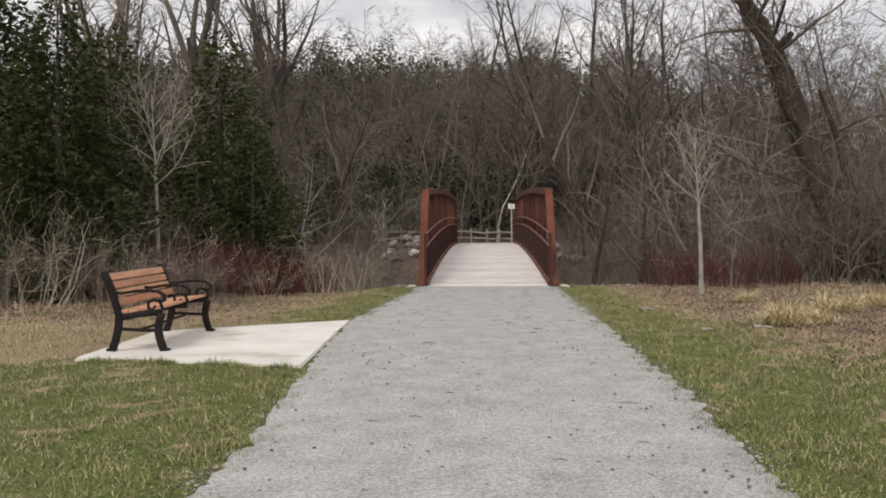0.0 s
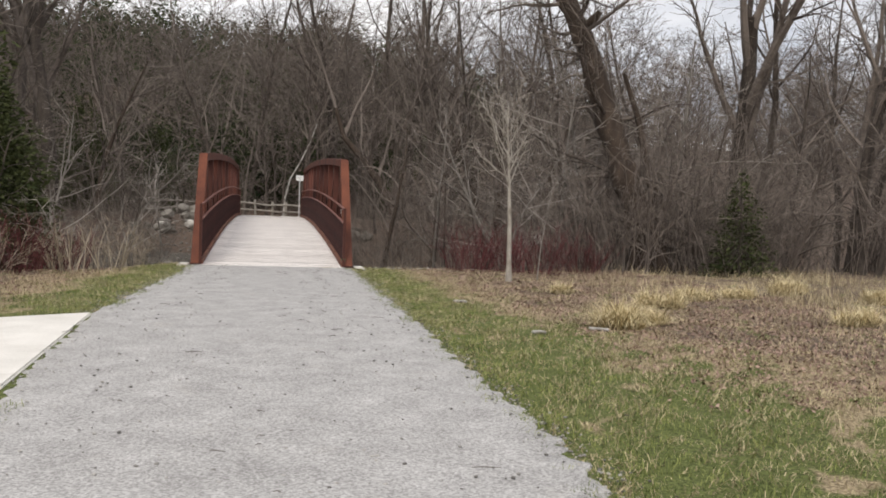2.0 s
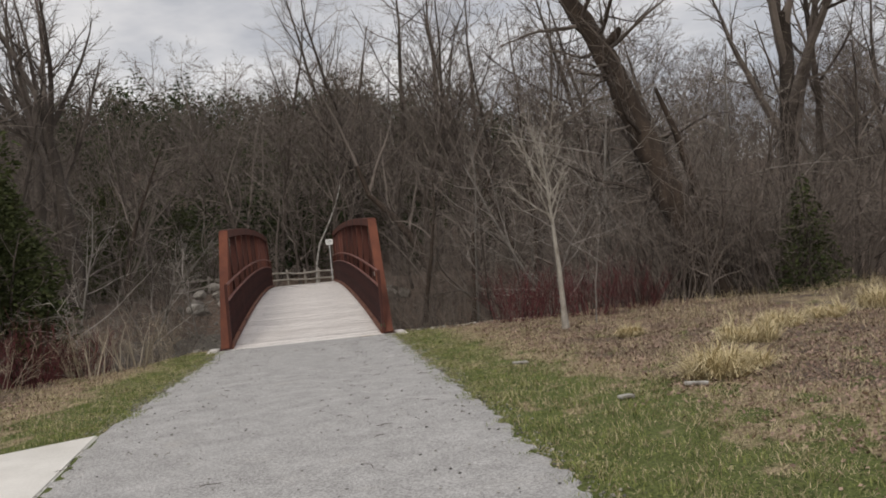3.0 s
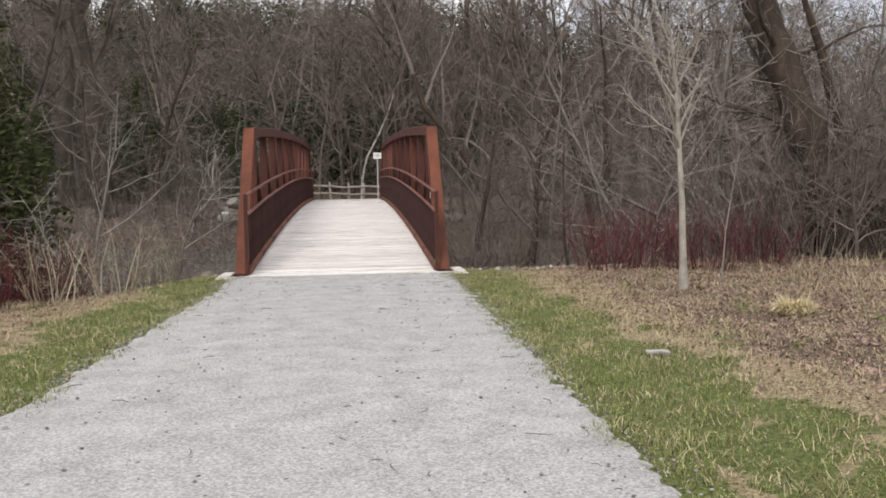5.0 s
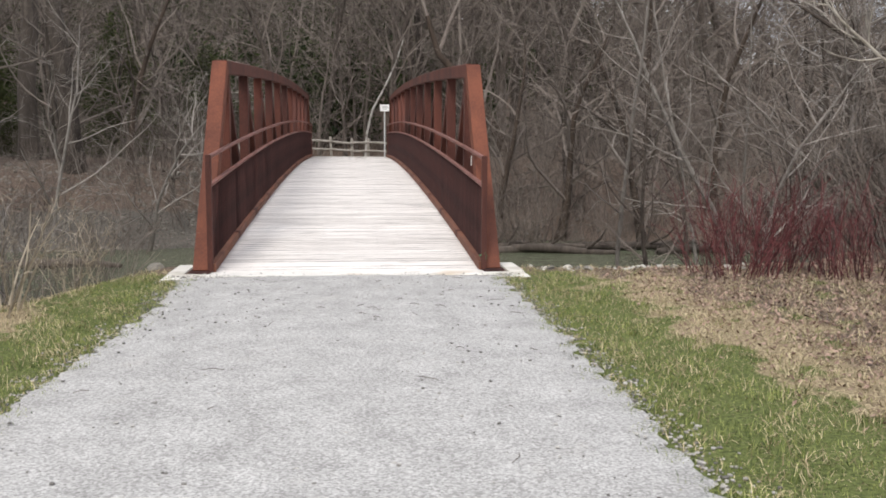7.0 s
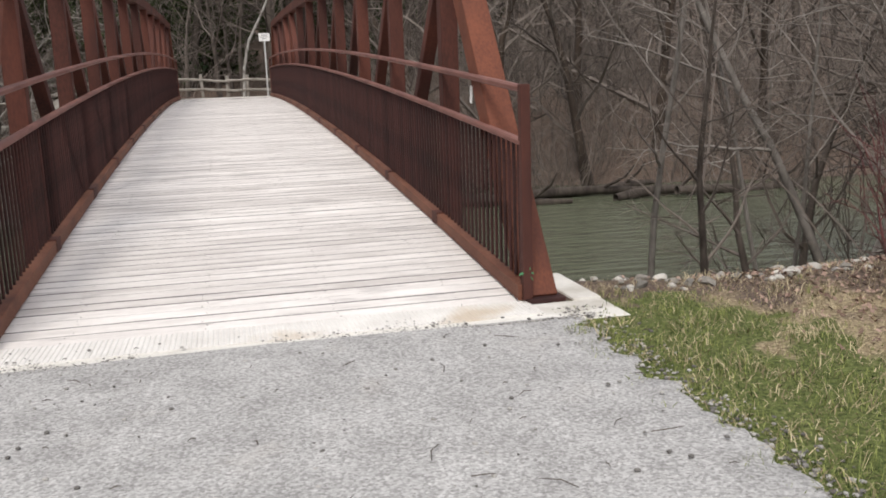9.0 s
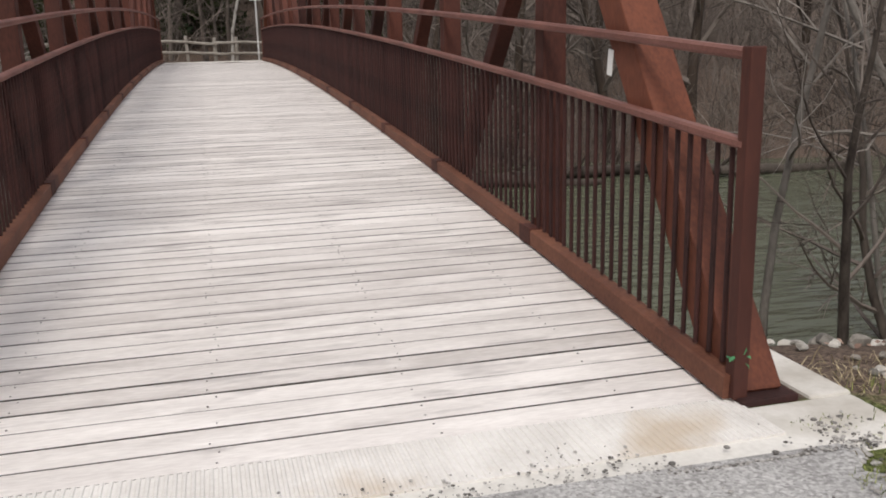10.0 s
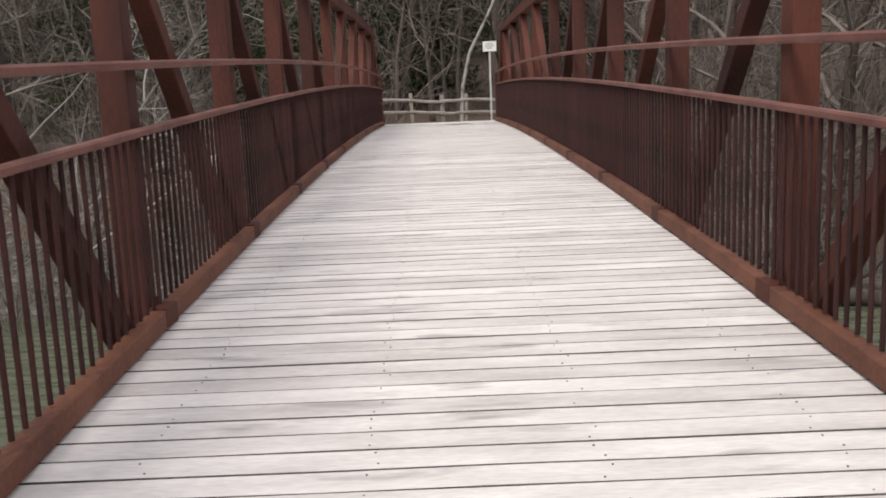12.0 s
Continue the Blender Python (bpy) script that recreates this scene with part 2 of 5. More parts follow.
def water_material():
    m = bpy.data.materials.new("river_water")
    m.use_nodes = True
    n, l = m.node_tree.nodes, m.node_tree.links
    b = n["Principled BSDF"]
    b.inputs["Base Color"].default_value = (0.112, 0.122, 0.082, 1)
    b.inputs["Roughness"].default_value = 0.18
    b.inputs["IOR"].default_value = 1.33
    co = n.new("ShaderNodeTexCoord")
    mp = n.new("ShaderNodeMapping")
    mp.inputs["Scale"].default_value = (0.45, 1.6, 1)
    l.new(co.outputs["Object"], mp.inputs[0])
    t = n.new("ShaderNodeTexNoise")
    t.inputs["Scale"].default_value, t.inputs["Detail"].default_value = 2.6, 5
    l.new(mp.outputs[0], t.inputs["Vector"])
    bp = n.new("ShaderNodeBump")
    bp.inputs["Strength"].default_value, bp.inputs["Distance"].default_value = 0.55, 0.12
    l.new(t.outputs["Fac"], bp.inputs["Height"])
    l.new(bp.outputs[0], b.inputs["Normal"])
    return m


GROUND, GRAVEL, WATER = ground_material(), path_material(), water_material()


# ---- mesh helpers ----
def mesh_object(name, verts, faces, mat, parent=None, label="", smooth=False):
    me = bpy.data.meshes.new(name)
    me.from_pydata(verts if isinstance(verts, list) else verts.tolist(), [], faces if isinstance(faces, list) else faces.tolist())
    if smooth:
        me.polygons.foreach_set("use_smooth", [True] * len(me.polygons))
    me.materials.append(mat)
    ob = new(name, me)
    if parent:
        ob.parent = parent
    if label:
        ob["label"] = label
    return ob


def part(name, bm, mat, parent=None, label="", smooth=False):
    """Links a bmesh as one mesh object under a thing or a part."""
    me = bpy.data.meshes.new(name)
    bm.to_mesh(me)
    bm.free()
    if smooth:
        me.polygons.foreach_set("use_smooth", [True] * len(me.polygons))
    me.materials.append(mat)
    ob = new(name, me)
    if parent:
        ob.parent = parent
    if label:
        ob["label"] = label
    return ob


def again(ob, m, parent=None):
    """One more object on the same mesh."""
    o = new(ob.name.split(".")[0], ob.data)
    o.matrix_basis = m
    o.parent = parent or ob.parent
    if "label" in ob:
        o["label"] = ob["label"]
    return o


def add_box(bm, size, m=Matrix.Identity(4), bevel=0.0):
    r = bmesh.ops.create_cube(bm, size=1.0)
    vs = r["verts"]
    bmesh.ops.scale(bm, vec=size, verts=vs)
    if bevel:
        es = list({e for v in vs for e in v.link_edges})
        r = bmesh.ops.bevel(bm, geom=es, offset=bevel, segments=2, affect="EDGES", profile=0.6)
        vs = list({v for f in r["faces"] for v in f.verts} | {v for v in vs if v.is_valid})
    bmesh.ops.transform(bm, matrix=m, verts=vs)
    return bm


def box_between(a, b, w, h, bevel=0.006):
    """A square tube from a to b: w across (along x), h in the plane of a-b."""
    a, b = Vector(a), Vector(b)
    d = b - a
    y = d.normalized()
    x = Vector((1, 0, 0))
    x = (x - y * x.dot(y)).normalized()
    z = x.cross(y)
    m = Matrix((x, y, z)).transposed().to_4x4()
    m.translation = (a + b) / 2
    return add_box(bmesh.new(), (w, d.length, h), m, bevel)


def sweep(points, w, h, chamfer=0.006, round_sides=0):
    """A bar of section w by h (or a round tube) along points that run in a y-z plane."""
    if round_sides:
        sec = [(w / 2 * math.cos(2 * math.pi * i / round_sides), h / 2 * math.sin(2 * math.pi * i / round_sides)) for i in range(round_sides)]
    else:
        a, b, c = w / 2, h / 2, chamfer
        sec = [(a - c, -b), (a, -b + c), (a, b - c), (a - c, b), (-a + c, b), (-a, b - c), (-a, -b + c), (-a + c, -b)]
    bm = bmesh.new()
    rings = []
    for i, p in enumerate(points):
        p = Vector(p)
        t = (Vector(points[min(i + 1, len(points) - 1)]) - Vector(points[max(i - 1, 0)])).normalized()
        up = Vector((1, 0, 0)).cross(t)
        rings.append([bm.verts.new(p + Vector((1, 0, 0)) * s[0] + up * s[1]) for s in sec])
    k = len(sec)
    for r0, r1 in zip(rings, rings[1:]):
        for j in range(k):
            bm.faces.new((r0[j], r0[(j + 1) % k], r1[(j + 1) % k], r1[j]))
    bm.faces.new(rings[0][::-1])
    bm.faces.new(rings[-1])
    bmesh.ops.recalc_face_normals(bm, faces=bm.faces)
    return bm


class Tubes:
    """Collects tapered tubes into one vertex and face array."""

    def __init__(self):
        self.v, self.f, self.n = [], [], 0

    def add(self, pts, radii, sides):
        pts = np.asarray(pts, float)
        d = np.gradient(pts, axis=0)
        d /= np.linalg.norm(d, axis=1)[:, None] + 1e-9
        ref = np.array([1.0, 0.2, 0.1]) if abs(d[0, 0]) < 0.8 else np.array([0.1, 1.0, 0.2])
        u = np.cross(d, ref)
        u /= np.linalg.norm(u, axis=1)[:, None] + 1e-9
        w = np.cross(d, u)
        a = np.arange(sides) * (2 * np.pi / sides)
        ring = pts[:, None] + np.asarray(radii)[:, None, None] * (u[:, None] * np.cos(a)[None, :, None] + w[:, None] * np.sin(a)[None, :, None])
        k = len(pts)
        self.v.append(ring.reshape(-1, 3))
        i = (np.arange(k - 1)[:, None] * sides + np.arange(sides)[None]).ravel() + self.n
        j = (np.arange(k - 1)[:, None] * sides + (np.arange(sides)[None] + 1) % sides).ravel() + self.n
        self.f.append(np.stack([i, j, j + sides, i + sides], 1))
        if sides == 2:
            self.f[-1] = self.f[-1][::2]
        self.n += k * sides

    def arrays(self):
        return np.concatenate(self.v), np.concatenate(self.f)


def unit(v):
    return v / (np.linalg.norm(v) + 1e-9)


def grow(tubes, rng, p, d, length, r, level, spec):
    """A limb with its side limbs. spec: one dict a level."""
    s = spec[level]
    n = s["seg"]
    pts, dirs, dd = [p], [d], d
    for i in range(n):
        dd = unit(dd + rng.normal(0, s["wob"], 3) + np.array([0, 0, s["up"]]))
        p = p + dd * (length / n)
        pts.append(p)
        dirs.append(dd)
    radii = r * (1 - (1 - s["tip"]) * np.linspace(0, 1, n + 1))
    if level == 0:
        radii[0] *= 1.35
    tubes[min(level, len(tubes) - 1)].add(pts, radii, s["sides"])
    if level + 1 < len(spec):
        c = spec[level + 1]
        turn = rng.uniform(0, 6.28)
        for k in range(c["n"]):
            f = c["from"] + (0.98 - c["from"]) * (k + rng.uniform(0.1, 0.9)) / c["n"]
            i = min(int(f * n), n - 1)
            q = pts[i] + (pts[i + 1] - pts[i]) * (f * n - i)
            base = dirs[i + 1]
            turn += 2.4 + rng.uniform(-0.5, 0.5)
            ref = unit(np.cross(base, [0.31, 0.87, 0.38]))
            other = np.cross(base, ref)
            side = ref * math.cos(turn) + other * math.sin(turn)
            ang = radians(c["ang"] + rng.uniform(-14, 14))
            cd = unit(base * math.cos(ang) + side * math.sin(ang))
            cl = length * c["len"] * (1.15 - 0.7 * f) * rng.uniform(0.65, 1.25)
            grow(tubes, rng, q, cd, cl, max(radii[i] * c["rad"], c["min"]), level + 1, spec)


def level(n, length, ang, seg, sides, wob, up, rad, frm, tip=0.3, least=0.004):
    return dict(n=n, len=length, ang=ang, seg=seg, sides=sides, wob=wob, up=up, rad=rad, tip=tip, min=least, **{"from": frm})


def bare_tree(seed, height, radius, spec, lean=(0, 0)):
    rng = np.random.default_rng(seed)
    tubes = [Tubes(), Tubes()]
    grow(tubes, rng, np.zeros(3), unit(np.array([lean[0], lean[1], 1.0])), height, radius, 0, spec)
    return tubes


def plant(kind, at, tubes, label, category, bark, twig, group="", spin=0.0, size=1.0):
    """A tree thing: an Empty at its foot, with trunk and crown."""
    root = tagged(new(kind), label, category, group)
    root.matrix_basis = Matrix.LocRotScale(at, Euler((0, 0, spin)), (size, size, size))
    mesh_object("trunk", *tubes[0].arrays(), bark, root, smooth=True)
    mesh_object("crown", *tubes[1].arrays(), twig, root)
    return root


# ---- the lie of the land ----
WATER_Z = -1.6


def smooth(a, b, v):
    t = np.clip((v - a) / (b - a), 0, 1)
    return t * t * (3 - 2 * t)


def patch(x, y, k=1.0):
    """Soft uneven patches between about -1 and 1."""
    return (np.sin(k * (1.31 * x + 0.73 * y) + 1.0) + np.sin(k * (0.92 * y - 1.74 * x) + 2.1) + np.sin(k * (2.3 * x + 2.9 * y) + 0.4)
            + np.sin(k * (3.7 * y - 2.2 * x) + 5.0)) / 4


def bank_edge(x):
    """Where the near bank starts to fall to the river."""
    left = np.interp(x, [-40, -9, -5, -3.2, -2.3], [24.0, 22.5, 19.6, 21.6, 24.5])
    right = np.interp(x, [2.3, 3.0, 6.0, 8.5, 30], [24.5, 24.2, 24.4, 26.5, 27.0])
    return np.where(x < 0, left, right)


def land(x, y):
    x, y = np.asarray(x, float), np.asarray(y, float)
    near = np.where(y < 13, -0.25 * (1 - y / 13), 0.0)
    near = np.where(y < -8, -0.404, near)
    rough = 0.05 * patch(x, y, 0.9) * smooth(2.2, 4.5, np.abs(x))
    away = smooth(3.5, 14, np.abs(x))
    z = near + rough + 0.12 * away * patch(x, y, 0.16)
    e = bank_edge(x)
    run = np.where(x < 0, 9.0, 4.6)
    z = z - 2.5 * smooth(0, 1, (y - e) / run)
    shore = 38.5 + 1.3 * np.sin(0.21 * x + 1.0) - 0.06 * np.clip(x, -30, 30) + 1.7 * smooth(1.0, 4.0, x)
    up = smooth(0, 1, (y - shore + 1.5) / 12.5)
    z = z + (3.55 + 0.12 * patch(x, y, 0.7)) * up
    hill = 0.66 + 0.34 * smooth(60, 5, x)
    z = z + hill * 0.225 * np.clip(y - 62, 0, 130) + 0.5 * smooth(58, 90, y) * patch(x, y, 0.12)
    return z


def path_left(y):
    return np.interp(y, [-10, 5.6, 7, 8.5, 11, 14, 17, 20, 22, 24.2], [-1.62, -1.62, -1.64, -1.76, -1.90, -2.06, -2.0, -1.87, -1.80, -1.92])


def path_right(y):
    return np.interp(y, [-10, 5.6, 7, 8.5, 11, 14, 18, 20.5, 23, 24.2], [1.40, 1.46, 1.50, 1.58, 1.55, 1.60, 1.66, 1.73, 1.74, 1.80])


def greenness(x, y):
    """How much living grass grows at a place, 0 to 1."""
    right = x - path_right(y)
    left = path_left(y) - x
    wide_r = np.interp(y, [0, 8, 13, 17, 24], [4.5, 3.2, 1.9, 1.3, 1.15])
    wide_l = np.interp(y, [0, 8.5, 10, 14, 24], [7.0, 5.0, 3.0, 1.3, 1.1])
    r = np.where(x > 0, 1 - smooth(0.55, 1.25, right / wide_r), 1 - smooth(0.55, 1.25, left / wide_l))
    r = r * 0.64 + 0.32 * patch(x, y, 1.9) + 0.55 * patch(x + 3, y, 4.6) + 0.50 * patch(y, x, 8.3) + 0.26 * smooth(1.5, 0.3, np.minimum(np.abs(right), np.abs(left)))
    return np.clip(r, 0, 1) * smooth(24.4, 23.8, y)


def build_ground():
    near_x = np.arange(-14, 18.01, 0.3)
    xs = np.concatenate([-14 - np.geomspace(0.6, 2500, 34)[::-1], near_x, 18 + np.geomspace(0.6, 2500, 34)])
    ys = np.concatenate([-6 - np.geomspace(0.6, 2500, 24)[::-1], np.arange(-6, 60.01, 0.3), 60 + np.geomspace(0.6, 2500, 36)])
    gx, gy = np.meshgrid(xs, ys)
    gz = land(gx, gy)
    w, h = len(xs), len(ys)
    i = (np.arange(h - 1)[:, None] * w + np.arange(w - 1)[None]).ravel()
    faces = np.stack([i, i + 1, i + 1 + w, i + w], 1)
    ob = mesh_object("ground", np.stack([gx, gy, gz], -1).reshape(-1, 3), faces, GROUND, smooth=True)
    x, y, z = gx.ravel(), gy.ravel(), gz.ravel()
    wood = np.maximum(smooth(22.5, 25.5, y), np.clip(smooth(2.6, 5.2, x) * smooth(8.5, 13, y) * (0.62 + 0.40 * smooth(13, 17, y) * smooth(8.5, 6.5, x) + 0.45 * patch(x, y, 0.8)), 0, 1))
    wood = np.maximum(wood, smooth(-3.2, -5.5, x) * smooth(13, 17, y))
    stones = smooth(-0.15, -1.2, z) * smooth(36, 38, y) * smooth(50, 46, y)
    stones = np.maximum(stones, smooth(-0.5, -1.3, z) * 0.8) * (1 - 0.9 * smooth(2.5, 4.5, x) * smooth(34, 37, y))
    cover = np.stack([greenness(x, y), wood, stones, np.ones_like(x)], 1)
    layer = ob.data.color_attributes.new("cover", "FLOAT_COLOR", "POINT")
    layer.data.foreach_set("color", cover.ravel())
    return tagged(ob, "grassy valley floor with leaf litter and straw", "ground", kind="structure")


build_ground()

# the river
river = mesh_object("water", [(-400, 24, WATER_Z), (400, 24, WATER_Z), (400, 44, WATER_Z), (-400, 44, WATER_Z)], [(0, 1, 2, 3)], WATER)
tagged(river, "dull green-brown river with small ripples", "river", kind="structure")


def build_path():
    rng = np.random.default_rng(4)
    ys = np.arange(-8, 23.78, 0.05)
    rows = []
    wl = np.convolve(rng.normal(0, 0.04, len(ys) + 6), np.ones(2) / 2, "valid")[:len(ys)]
    wr = np.convolve(rng.normal(0, 0.04, len(ys) + 6), np.ones(2) / 2, "valid")[:len(ys)]
    for k, y in enumerate(ys):
        a, b = path_left(y) + wl[k], path_right(y) + wr[k]
        z = float(land(0.0, y))
        for j, s in enumerate((0, 0.012, 0.08, 0.3, 0.5, 0.7, 0.92, 0.988, 1)):
            edge = min(s, 1 - s) * 2
            rows.append((a + (b - a) * s, y, z - 0.02 + 0.036 * min(1.0, edge * 42) + 0.016 * edge))
    n = len(ys)
    i = (np.arange(n - 1)[:, None] * 9 + np.arange(8)[None]).ravel()
    ob = mesh_object("path", rows, np.stack([i, i + 1, i + 10, i + 9], 1), GRAVEL, smooth=True)
    return tagged(ob, "grey crushed limestone footpath with ragged grassy edges", "path", kind="structure")


build_path()


# ---- the footbridge ----
Y0, SPAN, PANELS = 24.2, 27.8, 12
FAR_Z, CAMBER = 1.12, 0.039
STEP = SPAN / PANELS


def deck(y):
    u = y - Y0
    return FAR_Z * u / SPAN + CAMBER * (u - u * u / SPAN)


def along(y0, y1, x, dz, n=40):
    return [(x, y0 + (y1 - y0) * i / n, deck(y0 + (y1 - y0) * i / n) + dz) for i in range(n + 1)]


bridge = tagged(new("footbridge"), "arched rust-brown steel truss footbridge with pale board deck", "bridge")
bridge.location = (0, Y0, 0)
BACK = Matrix.Translation((0, -Y0, 0))


def steel(name, bm, mat=STEEL, parent=None, label=""):
    ob = part(name, bm, mat, parent or bridge, label)
    ob.data.transform(BACK if not parent else Matrix.Identity(4))
    return ob


TRUSS_X, TUBE = 1.745, 0.19
for side in (-1, 1):
    x = side * TRUSS_X
    tops = [(x, Y0 + STEP * 0.86, deck(Y0 + STEP * 0.86) + 2.43)] + [p for p in along(Y0 + STEP * 0.86, Y0 + SPAN - STEP * 0.86, x, 2.43, 36)][1:]
    steel("top_chord", sweep(tops, TUBE, TUBE, 0.012), STEEL_TRUSS)
    steel("bottom_chord", sweep(along(Y0 + 0.35, Y0 + SPAN - 0.35, x, -0.30, 40), TUBE, TUBE, 0.012))
    for y_foot, y_top in ((Y0 + 0.12, Y0 + STEP * 0.86), (Y0 + SPAN - 0.12, Y0 + SPAN - STEP * 0.86)):
        post = steel("end_post", box_between((x, y_foot - 0.02 * (1 if y_foot < 30 else -1), deck(y_foot) - 0.03), (x, y_top, deck(y_top) + 2.45), TUBE + 0.012, TUBE + 0.02, 0.014),
                     label="sloping orange-brown end post")
        bm = add_box(bmesh.new(), (0.26, 0.34, 0.03), Matrix.Translation((x, y_foot, deck(y_foot) + 0.005)), 0.006)
        steel("base_plate", bm, STEEL_DARK)
    for i in range(1, PANELS):
        y = Y0 + STEP * i
        steel("vertical", box_between((x, y, deck(y) - 0.38), (x, y, deck(y) + 2.35), 0.15, 0.15, 0.012), STEEL_TRUSS)
    for i in range(1, PANELS - 1):
        a, b = Y0 + STEP * i, Y0 + STEP * (i + 1)
        if i >= PANELS // 2 + 0.5:
            a, b = b, a
        steel("diagonal", box_between((x, a, deck(a) + 2.33), (x, b, deck(b) - 0.28), 0.12, 0.12, 0.010), STEEL_TRUSS)
    # guard rail: end posts, two rails, toe angle, brackets and rods
    rx = side * 1.628
    rail = steel("guard_rail", sweep(along(Y0 + 0.02, Y0 + SPAN - 0.02, rx, 1.37, 60), 0.055, 0.045, 0.012), STEEL_RAIL, label="rust-brown hand rail")
    r_low = steel("lower_rail", sweep(along(Y0 + 0.02, Y0 + SPAN - 0.02, rx, 1.036, 60), 0.06, 0.04, 0.010), STEEL_RAIL, rail)
    r_low.data.transform(BACK)
    toe = steel("toe_angle", sweep(along(Y0 + 0.02, Y0 + SPAN - 0.02, rx - side * 0.014, 0.066, 60), 0.085, 0.102, 0.006), TOE, rail)
    toe.data.transform(BACK)
    for y in (Y0 + 0.02, Y0 + SPAN - 0.02):
        p = steel("rail_post", box_between((rx + side * 0.004, y, deck(y) + 0.02), (rx + side * 0.004, y, deck(y) + 1.40), 0.065, 0.065, 0.008), STEEL_TRUSS, rail)
        p.data.transform(BACK)
    for i in range(1, PANELS):
        y = Y0 + STEP * i
        bm = add_box(bmesh.new(), (0.092, 0.20, 0.108), Matrix.Translation((rx - side * 0.014, y, deck(y) + 0.068)), 0.006)
        add_box(bm, (0.10, 0.012, 0.10), Matrix.Translation((rx + side * 0.06, y, deck(y) + 0.12)))
        k = steel("rail_bracket", bm, STEEL_TRUSS, rail)
        k.data.transform(BACK)
        for dz in (1.036, 1.37):
            bm = add_box(bmesh.new(), (0.05, 0.06, 0.02), Matrix.Translation((rx + side * 0.045, y, deck(y) + dz - 0.012)), 0.004)
            k = steel("rail_bracket", bm, STEEL_DARK, rail)
            k.data.transform(BACK)
    t = Tubes()
    t.add([(0, 0, 0.13), (0, 0, 0.58), (0, 0, 1.02)], [0.0115] * 3, 6)
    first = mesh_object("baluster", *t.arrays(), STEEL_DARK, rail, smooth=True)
    count = int((SPAN - 0.2) / 0.105)
    first.location = (rx, 0.12, deck(Y0 + 0.12))
    for i in range(1, count):
        yy = 0.12 + 0.105 * i
        again(first, Matrix.Translation((rx, yy, deck(Y0 + yy))))

# cross beams under the deck and stringers
for i in range(PANELS + 1):
    y = min(max(Y0 + STEP * i, Y0 + 0.5), Y0 + SPAN - 0.5)
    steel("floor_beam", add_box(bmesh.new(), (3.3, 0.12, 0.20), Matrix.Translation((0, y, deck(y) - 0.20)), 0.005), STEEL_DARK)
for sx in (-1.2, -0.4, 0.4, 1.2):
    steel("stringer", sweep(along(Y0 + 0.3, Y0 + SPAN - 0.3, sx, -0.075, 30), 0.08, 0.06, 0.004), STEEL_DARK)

# identity plate on the near right end post, ribbon on the rail post
steel("identity_plate", add_box(bmesh.new(), (0.006, 0.055, 0.13), pose(1.640, 25.45, 1.33, 8, 0, 0), 0.002), SIGN_WHITE, label="small white metal identity plate")

# ribbed threshold plate, then the boards
bm = bmesh.new()
rows_a, rows_b = [], []
for i in range(109):
    for dx, dz in ((0, 0), (0.004, 0.005), (0.014, 0.005), (0.018, 0)):
        px = -1.63 + 0.03 * i + dx
        rows_a.append(bm.verts.new((px, Y0 - 0.315, 0.012 + dz)))
        rows_b.append(bm.verts.new((px, Y0 + 0.045, 0.008 + dz)))
for i in range(len(rows_a) - 1):
    bm.faces.new((rows_a[i], rows_a[i + 1], rows_b[i + 1], rows_b[i]))
skirt = [bm.verts.new((v.co.x, v.co.y, v.co.z - 0.05)) for v in (rows_a[0], rows_a[-1])]
bm.faces.new([skirt[0], skirt[1]] + rows_a[::-1])
steel("threshold_plate", bm, THRESH, label="worn ribbed threshold plate")
bm = add_box(bmesh.new(), (3.26, 0.26, 0.03), pose(0, Y0 + SPAN - 0.05, deck(Y0 + SPAN - 0.05) - 0.005, -0.9), 0.004)
steel("threshold_plate", bm, THRESH)


def plank_mesh(seed, width=0.144, length=3.335, thick=0.045):
    """A board with eased top edges and a slight cup and wander."""
    rng = np.random.default_rng(seed)
    n = 6
    v, f = [], []
    c = 0.0022
    sec = [(-0.5, -1), (-0.5, 0), (-0.5, 1), (0.5, 1), (0.5, 0), (0.5, -1)]
    for i in range(n + 1):
        s = i / n - 0.5
        wob = rng.normal(0, 0.0009, 2)
        h = thick / 2
        a, b = -width / 2 + wob[0], width / 2 + wob[1]
        dz = rng.normal(0, 0.0008)
        x = s * length
        v += [(x, a, -h), (x, a, h - c + dz), (x, a + c, h + dz), (x, b - c, h + dz), (x, b, h - c + dz), (x, b, -h)]
    for i in range(n):
        o = i * 6
        for j in range(6):
            k = (j + 1) % 6
            f.append((o + j, o + k, o + 6 + k, o + 6 + j))
    f.append(tuple(range(5, -1, -1)))
    f.append(tuple(n * 6 + j for j in range(6)))
    return v, f


